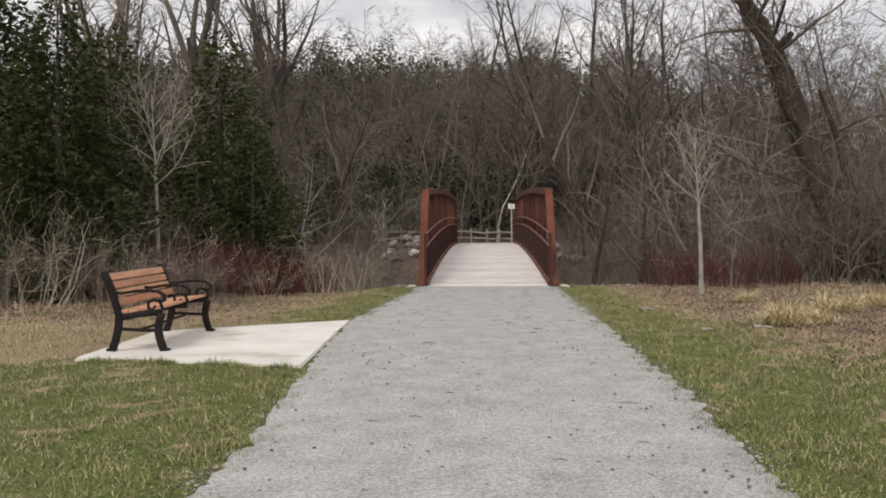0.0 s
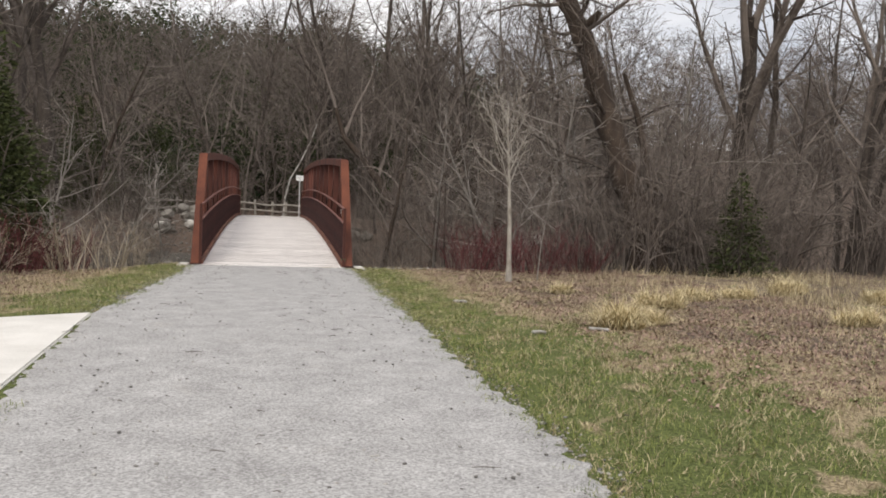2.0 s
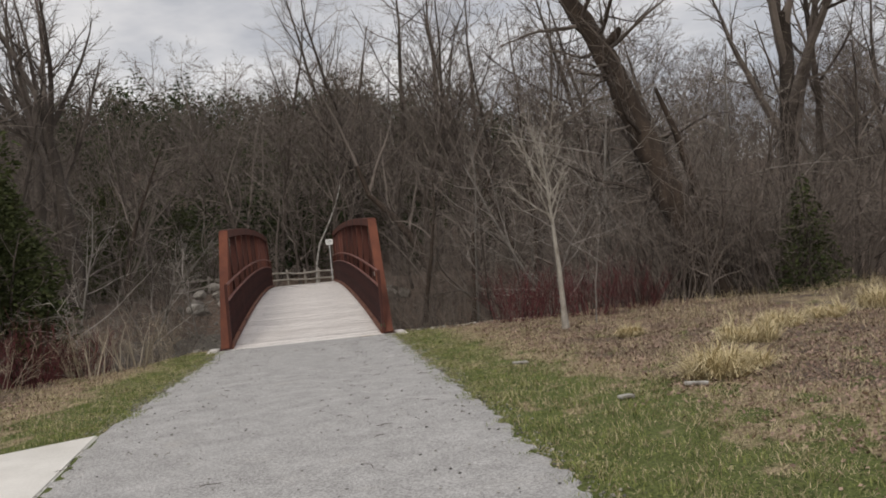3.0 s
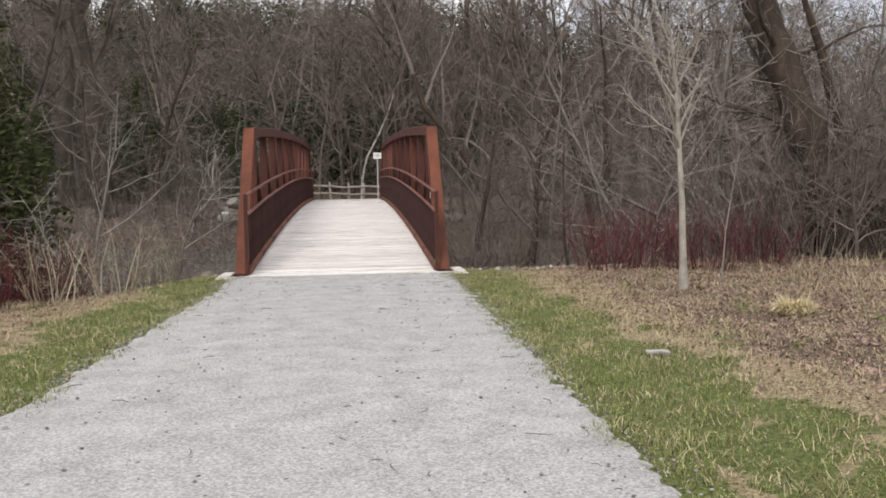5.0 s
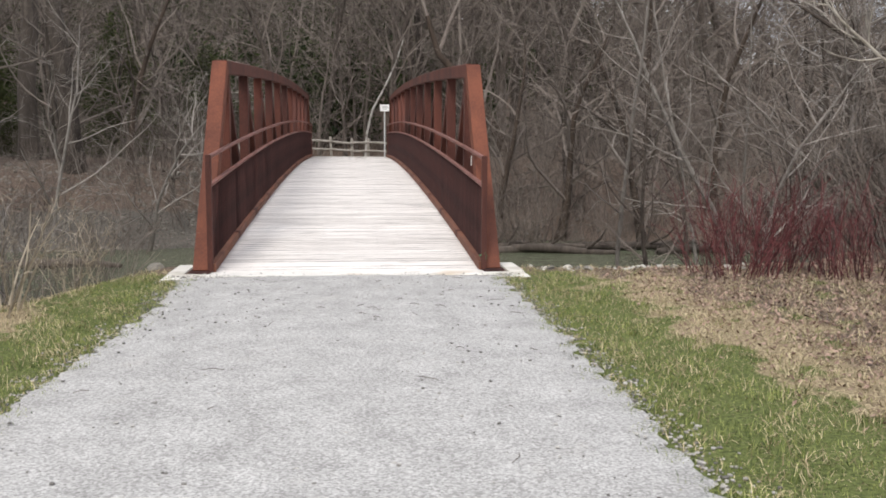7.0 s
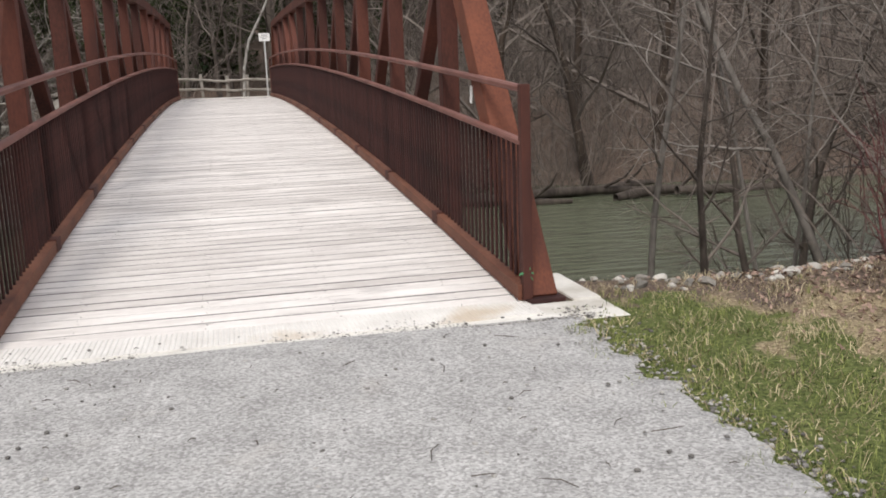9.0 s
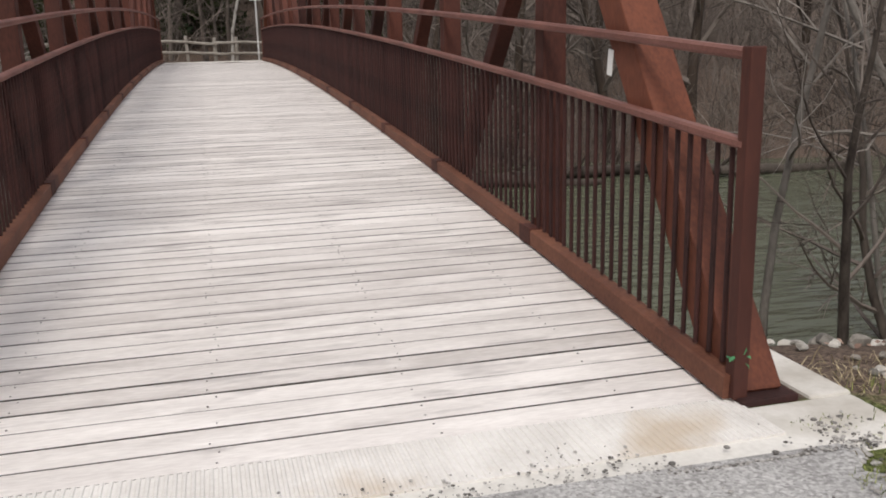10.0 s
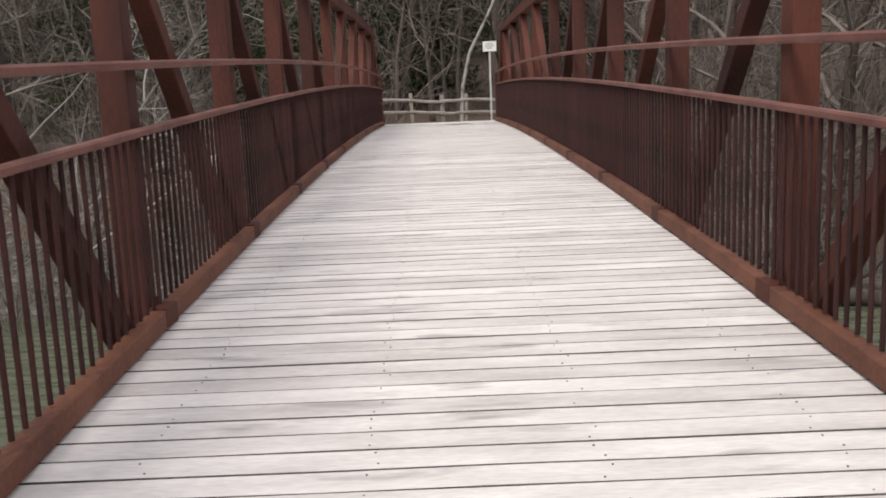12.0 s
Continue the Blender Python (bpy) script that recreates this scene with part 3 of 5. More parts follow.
boards = []
for s, w in enumerate((0.1466, 0.1450, 0.1436, 0.1460, 0.1420, 0.1446)):
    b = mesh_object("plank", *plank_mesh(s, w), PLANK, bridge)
    # side faces and eased edges get a near-black colour, so gaps draw as lines
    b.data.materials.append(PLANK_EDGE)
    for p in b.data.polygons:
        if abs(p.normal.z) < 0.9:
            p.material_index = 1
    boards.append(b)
prng = random.Random(3)
PITCH = 0.1518
nails = Tubes()
yy, k = Y0 + 0.128, 0
while yy < Y0 + SPAN - 0.26:
    slope = math.degrees(math.atan(FAR_Z / SPAN + CAMBER * (1 - 2 * (yy - Y0) / SPAN)))
    m = pose(prng.uniform(-0.006, 0.006), yy - Y0, deck(yy) - 0.0225 + prng.uniform(-0.0012, 0.0012), slope) @ pose(0, 0, 0, 0, 0, prng.uniform(-0.09, 0.09) + (180 if prng.random() < 0.5 else 0))
    if k < 6:
        boards[k].matrix_basis = m
    else:
        again(boards[prng.randrange(6)], m, bridge)
    if yy < Y0 + 13:
        for nx in (-1.2, -0.4, 0.4, 1.2):
            for ny in (-0.042, 0.042):
                if prng.random() < 0.22:
                    continue
                q = (nx + prng.uniform(-0.03, 0.03), yy - Y0 + ny + prng.uniform(-0.008, 0.008))
                z = deck(yy) + ny * math.tan(radians(slope))
                nails.add([(q[0], q[1], z - 0.004), (q[0], q[1], z + 0.0022)], [0.0048, 0.0040], 6)
                nails.f.append(np.array([[nails.n - 6, nails.n - 5, nails.n - 4, nails.n - 3], [nails.n - 6, nails.n - 3, nails.n - 2, nails.n - 1]]))
    yy += PITCH
    k += 1
tagged(mesh_object("nail_heads", *nails.arrays(), NAIL, bridge), "dark rusted nail heads", kind="stuff")


# ---- abutments ----
def abutment(y, sign, top):
    bm = bmesh.new()
    add_box(bm, (4.24, 0.46, 1.9), Matrix.Translation((0, y - sign * 0.34, top - 0.93)), 0.018)
    for s in (-1, 1):
        add_box(bm, (0.20, 0.78, 1.9), Matrix.Translation((s * 2.025, y + sign * 0.275, top - 0.92)), 0.018)
    add_box(bm, (4.0, 0.9, 1.5), Matrix.Translation((0, y + sign * 0.32, top - 1.17)), 0.01)
    for s in (-1, 1):
        add_box(bm, (0.24, 0.50, 0.6), Matrix.Translation((s * 1.745, y + sign * 0.16, top - 0.295)), 0.01)
    ob = part("abutment", bm, CONCRETE)
    return tagged(ob, "pale concrete bridge seat with low wing kerbs", "abutment", kind="structure")


abutment(Y0 + 0.06, 1, -0.015)
abutment(Y0 + SPAN - 0.06, -1, FAR_Z)

# green ribbon tied on the rail post
bm = bmesh.new()
for a, s in ((25, 1), (-35, 1), (60, -1), (160, 1)):
    pts = [(0.0, 0.0), (0.03, 0.018), (0.06, 0.004), (0.085, -0.02 * s)]
    last = None
    for px, pz in pts:
        c, w = math.cos(radians(a)), math.sin(radians(a))
        q = Vector((c * px, -0.045 - 0.3 * px, w * px + pz))
        pair = [bm.verts.new(q + Vector((0, 0.006, 0.011))), bm.verts.new(q - Vector((0, 0.006, 0.011)))]
        if last:
            bm.faces.new((last[0], last[1], pair[1], pair[0]))
        last = pair
add_box(bm, (0.086, 0.086, 0.018), Matrix.Identity(4), 0.004)
ribbon = part("ribbon", bm, RIBBON)
ribbon.matrix_basis = Matrix.LocRotScale((1.62, Y0 + 0.02, 0.19), None, (0.62, 0.5, 0.5))
tagged(ribbon, "bright green ribbon tied round the rail post", "ribbon")

# sign beyond the bridge
sign = tagged(new("trail_sign"), "small white sign on a thin pale post", "sign")
sign.location = (1.54, 53.0, float(land(1.54, 53.0)))
sb = sign.location.z
part("post", box_between((0, 0, 0), (0, 0, 3.43 - sb), 0.055, 0.055, 0.005), GALV, sign)
part("plate", add_box(bmesh.new(), (0.40, 0.012, 0.29), Matrix.Translation((0, -0.036, 3.28 - sb)), 0.004), SIGN_WHITE, sign)
bm = bmesh.new()
for i, w in enumerate((0.2, 0.26, 0.16)):
    add_box(bm, (w, 0.003, 0.022), Matrix.Translation((0, -0.0445, 3.35 - sb - 0.06 * i)))
part("lettering", bm, SIGN_INK, sign, "unreadable grey lettering")


# ---- split-rail fence across the trail end ----
def rail_fence():
    rng = random.Random(8)
    f = tagged(new("rail_fence"), "weathered grey split-rail fence with two rails", "fence")
    y = 54.2
    f.location = (-2.6, y, float(land(-2.6, y)))
    o = Vector(f.location)
    xs = [-6.6, -5.1, -3.6, -2.2, -0.85, 0.1, 0.85, 1.9, 3.2]
    tilt = [float(land(x, y)) + 0.05 * rng.uniform(-1, 1) for x in xs]
    for x, z in zip(xs, tilt):
        m = pose(x - o.x, 0, z - o.z + 0.36, rng.uniform(-3, 3), rng.uniform(-3, 3), rng.uniform(0, 90))
        part("fence_post", add_box(bmesh.new(), (0.11, 0.11, 1.2), m, 0.02), FENCE, f)
    for (x0, z0), (x1, z1) in zip(zip(xs, tilt), list(zip(xs, tilt))[1:]):
        for h in (0.40, 0.76):
            t = Tubes()
            a = np.array([x0 - o.x - 0.08, -0.07, z0 - o.z + h + rng.uniform(-0.03, 0.03)])
            b = np.array([x1 - o.x + 0.08, -0.07, z1 - o.z + h + rng.uniform(-0.03, 0.03)])
            mid = (a + b) / 2 + np.array([0, 0, rng.uniform(-0.03, 0.02)])
            t.add([a, (a + mid) / 2, mid, (mid + b) / 2, b], [0.04, 0.052, 0.05, 0.052, 0.038], 6)
            mesh_object("rail", *t.arrays(), FENCE, f)


rail_fence()


# ---- the bench on its slab ----
def pad():
    z0 = -0.16
    c = [(-1.88, 9.62), (-2.06, 13.95), (-4.38, 12.42), (-4.36, 10.12)]
    bm = bmesh.new()
    lo = [bm.verts.new((x, y, z0)) for x, y in c]
    hi = [bm.verts.new((x, y, min(0.0, -0.25 * (1 - y / 13)) + 0.028)) for x, y in c]
    bm.faces.new(hi)
    bm.faces.new(lo[::-1])
    for i in range(4):
        j = (i + 1) % 4
        bm.faces.new((lo[i], lo[j], hi[j], hi[i]))
    bmesh.ops.recalc_face_normals(bm, faces=bm.faces)
    bmesh.ops.bevel(bm, geom=[e for e in bm.edges if min(v.co.z for v in e.verts) > -0.12], offset=0.015, segments=2, affect="EDGES")
    ob = part("concrete_slab", bm, CONCRETE)
    return tagged(ob, "pale concrete slab beside the path", "slab", kind="structure")


pad()


def bar(points, w, t):
    """A flat iron bar of width w (along y) and thickness t through points in the x-z plane."""
    bm = bmesh.new()
    rings = []
    for i, (px, pz) in enumerate(points):
        a, b = points[max(i - 1, 0)], points[min(i + 1, len(points) - 1)]
        d = Vector((b[0] - a[0], 0, b[1] - a[1])).normalized()
        nrm = Vector((d.z, 0, -d.x))
        c = Vector((px, 0, pz))
        hw, ht = w / 2, t / 2
        rings.append([bm.verts.new(c + nrm * sx * ht + Vector((0, sy * hw, 0))) for sx, sy in ((-1, -0.7), (-0.6, -1), (0.6, -1), (1, -0.7), (1, 0.7), (0.6, 1), (-0.6, 1), (-1, 0.7))])
    for r0, r1 in zip(rings, rings[1:]):
        for j in range(8):
            bm.faces.new((r0[j], r0[(j + 1) % 8], r1[(j + 1) % 8], r1[j]))
    bm.faces.new(rings[0][::-1])
    bm.faces.new(rings[-1])
    bmesh.ops.recalc_face_normals(bm, faces=bm.faces)
    return bm


def park_bench(at, turn):
    b = tagged(new("park_bench"), "park bench with orange-brown wooden slats and black cast-iron ends", "bench")
    half = 0.93
    for s in (-1, 1):
        y = s * half
        curves = {
            "rear_leg": ([(-0.27, 0.0), (-0.265, 0.03), (-0.235, 0.10), (-0.20, 0.25), (-0.19, 0.38), (-0.215, 0.50), (-0.265, 0.66), (-0.325, 0.80), (-0.355, 0.865)], 0.062, 0.078),
            "front_leg": ([(0.30, 0.0), (0.285, 0.03), (0.255, 0.12), (0.235, 0.22), (0.25, 0.33), (0.275, 0.41)], 0.062, 0.08),
            "seat_bracket": ([(-0.21, 0.36), (-0.10, 0.375), (0.02, 0.40), (0.14, 0.415), (0.275, 0.42)], 0.055, 0.07),
            "stretcher": ([(-0.21, 0.24), (-0.08, 0.235), (0.08, 0.225), (0.245, 0.22)], 0.035, 0.035),
            "armrest": ([(-0.27, 0.64), (-0.15, 0.63), (0.0, 0.655), (0.14, 0.66), (0.25, 0.645), (0.31, 0.60), (0.31, 0.55), (0.27, 0.535), (0.24, 0.56)], 0.06, 0.032),
            "arm_scroll": ([(0.265, 0.42), (0.285, 0.47), (0.26, 0.53), (0.19, 0.56), (0.13, 0.53), (0.13, 0.47), (0.18, 0.45), (0.21, 0.49)], 0.035, 0.028),
        }
        for name, (pts, w, t) in curves.items():
            bm = bar(pts, w, t)
            bm.transform(Matrix.Translation((0, y, 0)))
            part(name, bm, IRON, b, smooth=True)
        for name, px in (("foot", -0.275), ("foot", 0.305)):
            part(name, add_box(bmesh.new(), (0.11, 0.065, 0.03), Matrix.Translation((px, y, 0.015)), 0.01), IRON, b)
    for name in ("armrest", "arm_scroll", "seat_bracket"):
        pts, w, t = curves[name]
        part(name, bar(pts, w, t), IRON, b, smooth=True)
    for i in range(4):
        part("seat_slat", add_box(bmesh.new(), (0.098, 2 * half + 0.02, 0.032), pose(-0.145 + 0.112 * i, 0, 0.425 + 0.012 * i + (0.006 if i == 0 else 0), 0, -5), 0.007), WOOD, b)
    for i in range(4):
        f = i / 3
        part("back_slat", add_box(bmesh.new(), (0.03, 2 * half + 0.02, 0.080), pose(-0.195 - 0.115 * f, 0, 0.53 + 0.275 * f, 0, -20 - 4 * f), 0.007), WOOD, b)
    t = Tubes()
    t.add([(0.03, -half, 0.228), (0.03, 0, 0.228), (0.03, half, 0.228)], [0.014] * 3, 8)
    mesh_object("tie_rod", *t.arrays(), IRON, b, smooth=True)
    b.matrix_basis = at @ pose(0, 0, 0, 0, 0, turn)
    return b


park_bench(Matrix.Translation((-3.93, 11.52, -0.001)) @ pose(0, 0, 0, 0.9), 2.5)


# ---- trees and shrubs ----
def z_at(x, y):
    return float(land(x, y))


TALL = [level(1, 1, 0, 10, 8, 0.075, 0.02, 1, 0, 0.12), level(15, 0.42, 48, 7, 5, 0.10, 0.06, 0.42, 0.28, 0.25, 0.012),
        level(7, 0.42, 42, 4, 2, 0.13, 0.05, 0.45, 0.2, 0.3, 0.008), level(9, 0.5, 40, 2, 2, 0.15, 0.03, 0.5, 0.1, 0.4, 0.0045)]
FORKED = [level(1, 1, 0, 6, 8, 0.05, 0.02, 1, 0, 0.55), level(6, 1.25, 24, 9, 6, 0.07, 0.05, 0.6, 0.45, 0.15, 0.02),
          level(10, 0.35, 42, 5, 3, 0.12, 0.05, 0.42, 0.25, 0.25, 0.008), level(11, 0.45, 42, 2, 2, 0.14, 0.03, 0.5, 0.1, 0.4, 0.005)]
SCRUB = [level(1, 1, 0, 7, 6, 0.09, 0.02, 1, 0, 0.2), level(12, 0.55, 52, 6, 4, 0.15, 0.02, 0.5, 0.12, 0.25, 0.008),
         level(7, 0.45, 48, 4, 3, 0.18, 0.0, 0.5, 0.15, 0.35, 0.005), level(8, 0.5, 44, 2, 2, 0.2, 0.0, 0.55, 0.1, 0.5, 0.004)]
YOUNG = [level(1, 1, 0, 9, 10, 0.018, 0.02, 1, 0, 0.22), level(16, 0.52, 42, 7, 6, 0.09, 0.06, 0.55, 0.53, 0.3, 0.011),
         level(7, 0.42, 40, 5, 4, 0.11, 0.04, 0.6, 0.2, 0.35, 0.006), level(4, 0.45, 36, 3, 3, 0.12, 0.02, 0.7, 0.2, 0.5, 0.0042)]

plant("young_tree", (4.60, 20.4, z_at(4.6, 20.4) - 0.02), bare_tree(11, 3.45, 0.056, YOUNG), "young bare tree with pale smooth bark", "tree", BARK_PALE, BARK_PALE, "young trees", 0.6)
plant("young_tree", (-7.6, 21.2, z_at(-7.6, 21.2) - 0.02), bare_tree(12, 4.6, 0.06, YOUNG), "taller young bare tree with pale grey bark", "tree", BARK_PALE, BARK_PALE, "young trees", 2.0)


def leaning_willow():
    rng = np.random.default_rng(5)
    tubes = [Tubes(), Tubes()]
    pts = np.array([(0, 0, -0.1), (-0.05, 0.1, 0.5), (-0.25, 0.3, 1.6), (-0.65, 0.7, 3.0), (-1.05, 1.1, 4.6), (-1.35, 1.5, 6.0), (-1.8, 1.9, 7.3), (-2.45, 2.2, 8.6), (-2.9, 2.5, 9.5)])
    rad = np.array([0.62, 0.47, 0.40, 0.37, 0.34, 0.30, 0.27, 0.23, 0.19])
    fine = np.linspace(0, 8, 41)
    knobs = 1 + 0.09 * np.sin(fine * 7.3) + rng.normal(0, 0.05, 41)
    wander = rng.normal(0, 0.025, (41, 3))
    tubes[0].add(np.stack([np.interp(fine, np.arange(9), pts[:, k]) for k in range(3)], 1) + wander, np.interp(fine, np.arange(9), rad) * knobs, 14)
    tubes[0].add([(-2.3, 2.15, 8.4), (-2.75, 2.1, 8.75), (-3.3, 2.0, 9.0)], [0.19, 0.14, 0.10], 9)
    tubes[0].add([(-1.55, 1.7, 6.7), (-1.25, 1.5, 7.05), (-1.15, 1.4, 7.2)], [0.14, 0.12, 0.07], 8)
    roots = []
    for i in range(9):
        a = i * 0.7
        roots.append(Tubes())
        roots[-1].add([(0.55 * math.cos(a), 0.55 * math.sin(a), -0.15), (0.36 * math.cos(a), 0.36 * math.sin(a), 0.35), (0.25 * math.cos(a) - 0.1, 0.3 * math.sin(a) + 0.1, 1.3)], [0.2, 0.15, 0.08], 6)
    second = np.array([(0.3, 0.2, 0.2), (0.45, 0.3, 1.4), (0.1, 0.6, 2.8), (-0.2, 0.7, 4.2), (-0.7, 0.6, 5.4)])
    tubes[0].add(second, [0.2, 0.16, 0.12, 0.09, 0.05], 9)
    spec = [None, level(1, 1, 0, 8, 6, 0.16, 0.015, 1, 0, 0.2), level(9, 0.42, 50, 5, 4, 0.18, -0.02, 0.45, 0.15, 0.3, 0.008), level(7, 0.45, 45, 4, 3, 0.2, -0.03, 0.5, 0.1, 0.4, 0.004)]
    for i in range(34):
        f = rng.uniform(0.15, 0.98)
        k = min(int(f * 8), 7)
        q = pts[k] + (pts[k + 1] - pts[k]) * (f * 8 - k)
        a = rng.uniform(0, 6.28)
        d = unit(np.array([math.cos(a), math.sin(a), rng.uniform(-0.15, 0.7)]))
        grow(tubes, rng, q, d, rng.uniform(1.6, 3.8), rng.uniform(0.03, 0.085), 1, spec)
    for i in range(10):
        k = rng.integers(1, 4)
        a = rng.uniform(0, 6.28)
        grow(tubes, rng, second[k], unit(np.array([math.cos(a), math.sin(a), rng.uniform(-0.1, 0.5)])), rng.uniform(1.2, 2.8), 0.04, 1, spec)
    return tubes, roots


willow_tubes, willow_roots = leaning_willow()
willow = plant("leaning_willow", (9.9, 25.4, z_at(9.9, 25.4) - 0.05), willow_tubes, "old leaning willow with dark rough bark and broken top", "tree", BARK_DARK, TWIG)

for r in willow_roots:
    mesh_object("root", *r.arrays(), BARK_DARK, willow, smooth=True)

# leaning dead trunk, bleached, beyond the fence
t = [Tubes(), Tubes()]
t[0].add([(0, 0, 0), (0.08, 0, 1.3), (0.35, 0, 2.4), (0.95, 0, 3.5), (1.5, 0, 4.7), (1.85, 0, 5.8)], [0.065, 0.06, 0.055, 0.05, 0.04, 0.02], 8)
grow(t, np.random.default_rng(2), np.array([0.95, 0, 3.5]), unit(np.array([-0.5, 0.2, 0.8])), 1.6, 0.03, 1, [None, TALL[2], TALL[3]])
plant("dead_tree", (0.75, 56.5, z_at(0.75, 56.5) - 0.05), t, "leaning dead tree with bleached pale trunk", "tree", BIRCH, TWIG)

# dark leaning trunk on the far bank
t = [Tubes(), Tubes()]
t[0].add([(0, 0, -0.1), (-0.25, 0, 0.9), (-1.0, 0.1, 2.2), (-1.9, 0.2, 3.4), (-3.0, 0.3, 4.6), (-3.5, 0.3, 6.2)], [0.30, 0.25, 0.22, 0.19, 0.15, 0.1], 9)
rng = np.random.default_rng(21)
for q, d in (((-1.0, 0.1, 2.2), (0.1, 0.1, 1)), ((-1.9, 0.2, 3.4), (-0.2, 0, 1)), ((-3.0, 0.3, 4.6), (0.3, 0, 1)), ((-3.5, 0.3, 6.2), (-0.4, 0, 1)), ((-0.3, 0, 1.1), (0.15, 0, 1))):
    grow(t, rng, np.array(q, float), unit(np.array(d, float)), 5.0, 0.09, 1, [None, level(1, 1, 0, 7, 5, 0.1, 0.05, 1, 0, 0.2), TALL[2], TALL[3]])
plant("leaning_tree", (6.9, 52.5, z_at(6.9, 52.5)), t, "dark leaning tree with bare twigs", "tree", BARK_DARK, TWIG)

# prototypes, each used many times through the woods
KINDS = []
for i, (spec, h, r, nm) in enumerate(((TALL, 13, 0.17, "tall"), (TALL, 15, 0.2, "tall"), (FORKED, 6.5, 0.24, "forked"), (TALL, 11, 0.13, "slim"), (FORKED, 5.5, 0.2, "forked"),
                                      (SCRUB, 6.0, 0.08, "scrubby"), (SCRUB, 7.0, 0.09, "scrubby"), (SCRUB, 5.0, 0.07, "scrubby"))):
    KINDS.append((bare_tree(100 + i, h, r, spec, (random.uniform(-0.08, 0.08), random.uniform(-0.08, 0.08))), nm))


def thin(tubes):
    return [np.concatenate(tubes.v), np.concatenate(tubes.f)]


# individually placed trees: (x, y, kind, spin, size)
PLACED = []
prng = random.Random(17)


def place(x, y, kind, size=1.0):
    PLACED.append((x, y, kind, prng.uniform(0, 6.28), size * prng.uniform(0.92, 1.08)))


NEAR_BANK = ((13.6, 28.1, 2, 1.25), (15.2, 29.5, 1, 0.95), (17.5, 27.5, 4, 1.2), (12.4, 31.0, 3, 1.0), (19.5, 31.0, 0, 1.05), (7.5, 29.6, 5, 0.95),
    (6.2, 28.2, 7, 0.9), (4.9, 27.6, 3, 0.42), (8.8, 28.8, 6, 0.9), (11.8, 27.0, 7, 1.0), (14.0, 25.6, 6, 0.95), (16.5, 25.0, 5, 1.05),
    (19.0, 26.0, 6, 1.1), (22.0, 27.5, 2, 1.2), (24.0, 30.5, 1, 1.0), (-6.4, 24.5, 7, 0.75), (-9.5, 24.0, 6, 0.8), (-11.5, 21.5, 5, 0.9),
    (-14.0, 19.0, 6, 1.0), (21.5, 24.5, 7, 1.1), (12.9, 23.6, 7, 0.75), (9.0, 23.6, 7, 0.5))
FAR_LEFT = ((-3.6, 58.0, 0, 0.95), (-5.8, 57.0, 6, 1.0), (-8.5, 52.5, 3, 1.0), (-7.2, 49.5, 5, 1.0), (-10.5, 47.5, 6, 1.1), (-9.8, 46.5, 2, 1.65),
    (-14.5, 45.5, 2, 1.8), (-12.2, 49.0, 4, 1.9), (-11.8, 41.5, 0, 0.95), (-25.0, 44.0, 2, 1.7), (-26.0, 33.0, 1, 1.0), (-6.0, 44.5, 7, 0.9),
    (-4.6, 50.8, 7, 0.7), (-1.6, 63.5, 1, 1.15), (-17.5, 42.5, 4, 2.0), (-21.0, 46.0, 2, 1.8), (-23.5, 41.0, 4, 1.9))
FAR_RIGHT = ((8.2, 46.0, 3, 0.9), (9.3, 49.5, 0, 0.85), (11.5, 47.0, 5, 1.0), (13.5, 50.0, 1, 0.9), (3.4, 58.5, 0, 1.0), (5.4, 57.0, 3, 1.0),
    (2.2, 60.5, 0, 1.25), (4.6, 62.0, 1, 1.2), (7.8, 59.5, 0, 1.3), (10.6, 61.5, 1, 1.25), (12.8, 57.5, 3, 1.3), (15.5, 60.0, 0, 1.3),
    (6.4, 64.5, 1, 1.45), (9.2, 63.0, 0, 1.5), (13.6, 64.0, 1, 1.4), (17.0, 62.5, 0, 1.45), (19.5, 59.0, 1, 1.35), (21.5, 63.5, 0, 1.5), (11.8, 66.5, 1, 1.5), (3.6, 66.0, 0, 1.4))
for group in (NEAR_BANK, FAR_LEFT, FAR_RIGHT):
    for x, y, k, s in group:
        place(x, y, k, s)
for i in range(38):
    x = prng.uniform(-40, 44)
    y = prng.uniform(45, 64)
    if -4.5 < x < 4.5 and y < 57:
        continue
    place(x, y, prng.choice((0, 1, 3, 3, 5, 6, 7, 0)), prng.uniform(0.8, 1.1))
for i in range(16):
    place(prng.uniform(13, 40), prng.uniform(25.5, 30.5), prng.choice((0, 1, 3, 5, 6, 6)), prng.uniform(0.7, 1.0))
    place(prng.uniform(-40, -13), prng.uniform(20, 28), prng.choice((0, 1, 3, 5, 6, 7)), prng.uniform(0.7, 1.0))

masters = {}
for x, y, k, spin, size in PLACED:
    tubes, nm = KINDS[k]
    z = z_at(x, y) - 0.08 - (0.28 * size if nm == "forked" else 0.0)
    m = Matrix.LocRotScale((x, y, z), Euler((0, 0, spin)), None)
    if k not in masters:
        label = {"tall": "tall bare grey-brown woodland tree", "slim": "slim bare woodland tree with fine twigs",
                 "forked": "bare many-stemmed tree with spreading limbs", "scrubby": "low tangled bare tree by the river"}[nm]
        masters[k] = plant("bare_tree", (x, y, z), tubes, label, "tree", BARK, TWIG, "bare woodland trees", spin, 1.0)
        masters[k].matrix_basis = Matrix.LocRotScale((x, y, z), Euler((0, 0, spin)), (size, size, size))
    else:
        o = copy_thing(masters[k], m)
        o.matrix_basis = Matrix.LocRotScale((x, y, z), Euler((0, 0, spin)), (size, size, size))


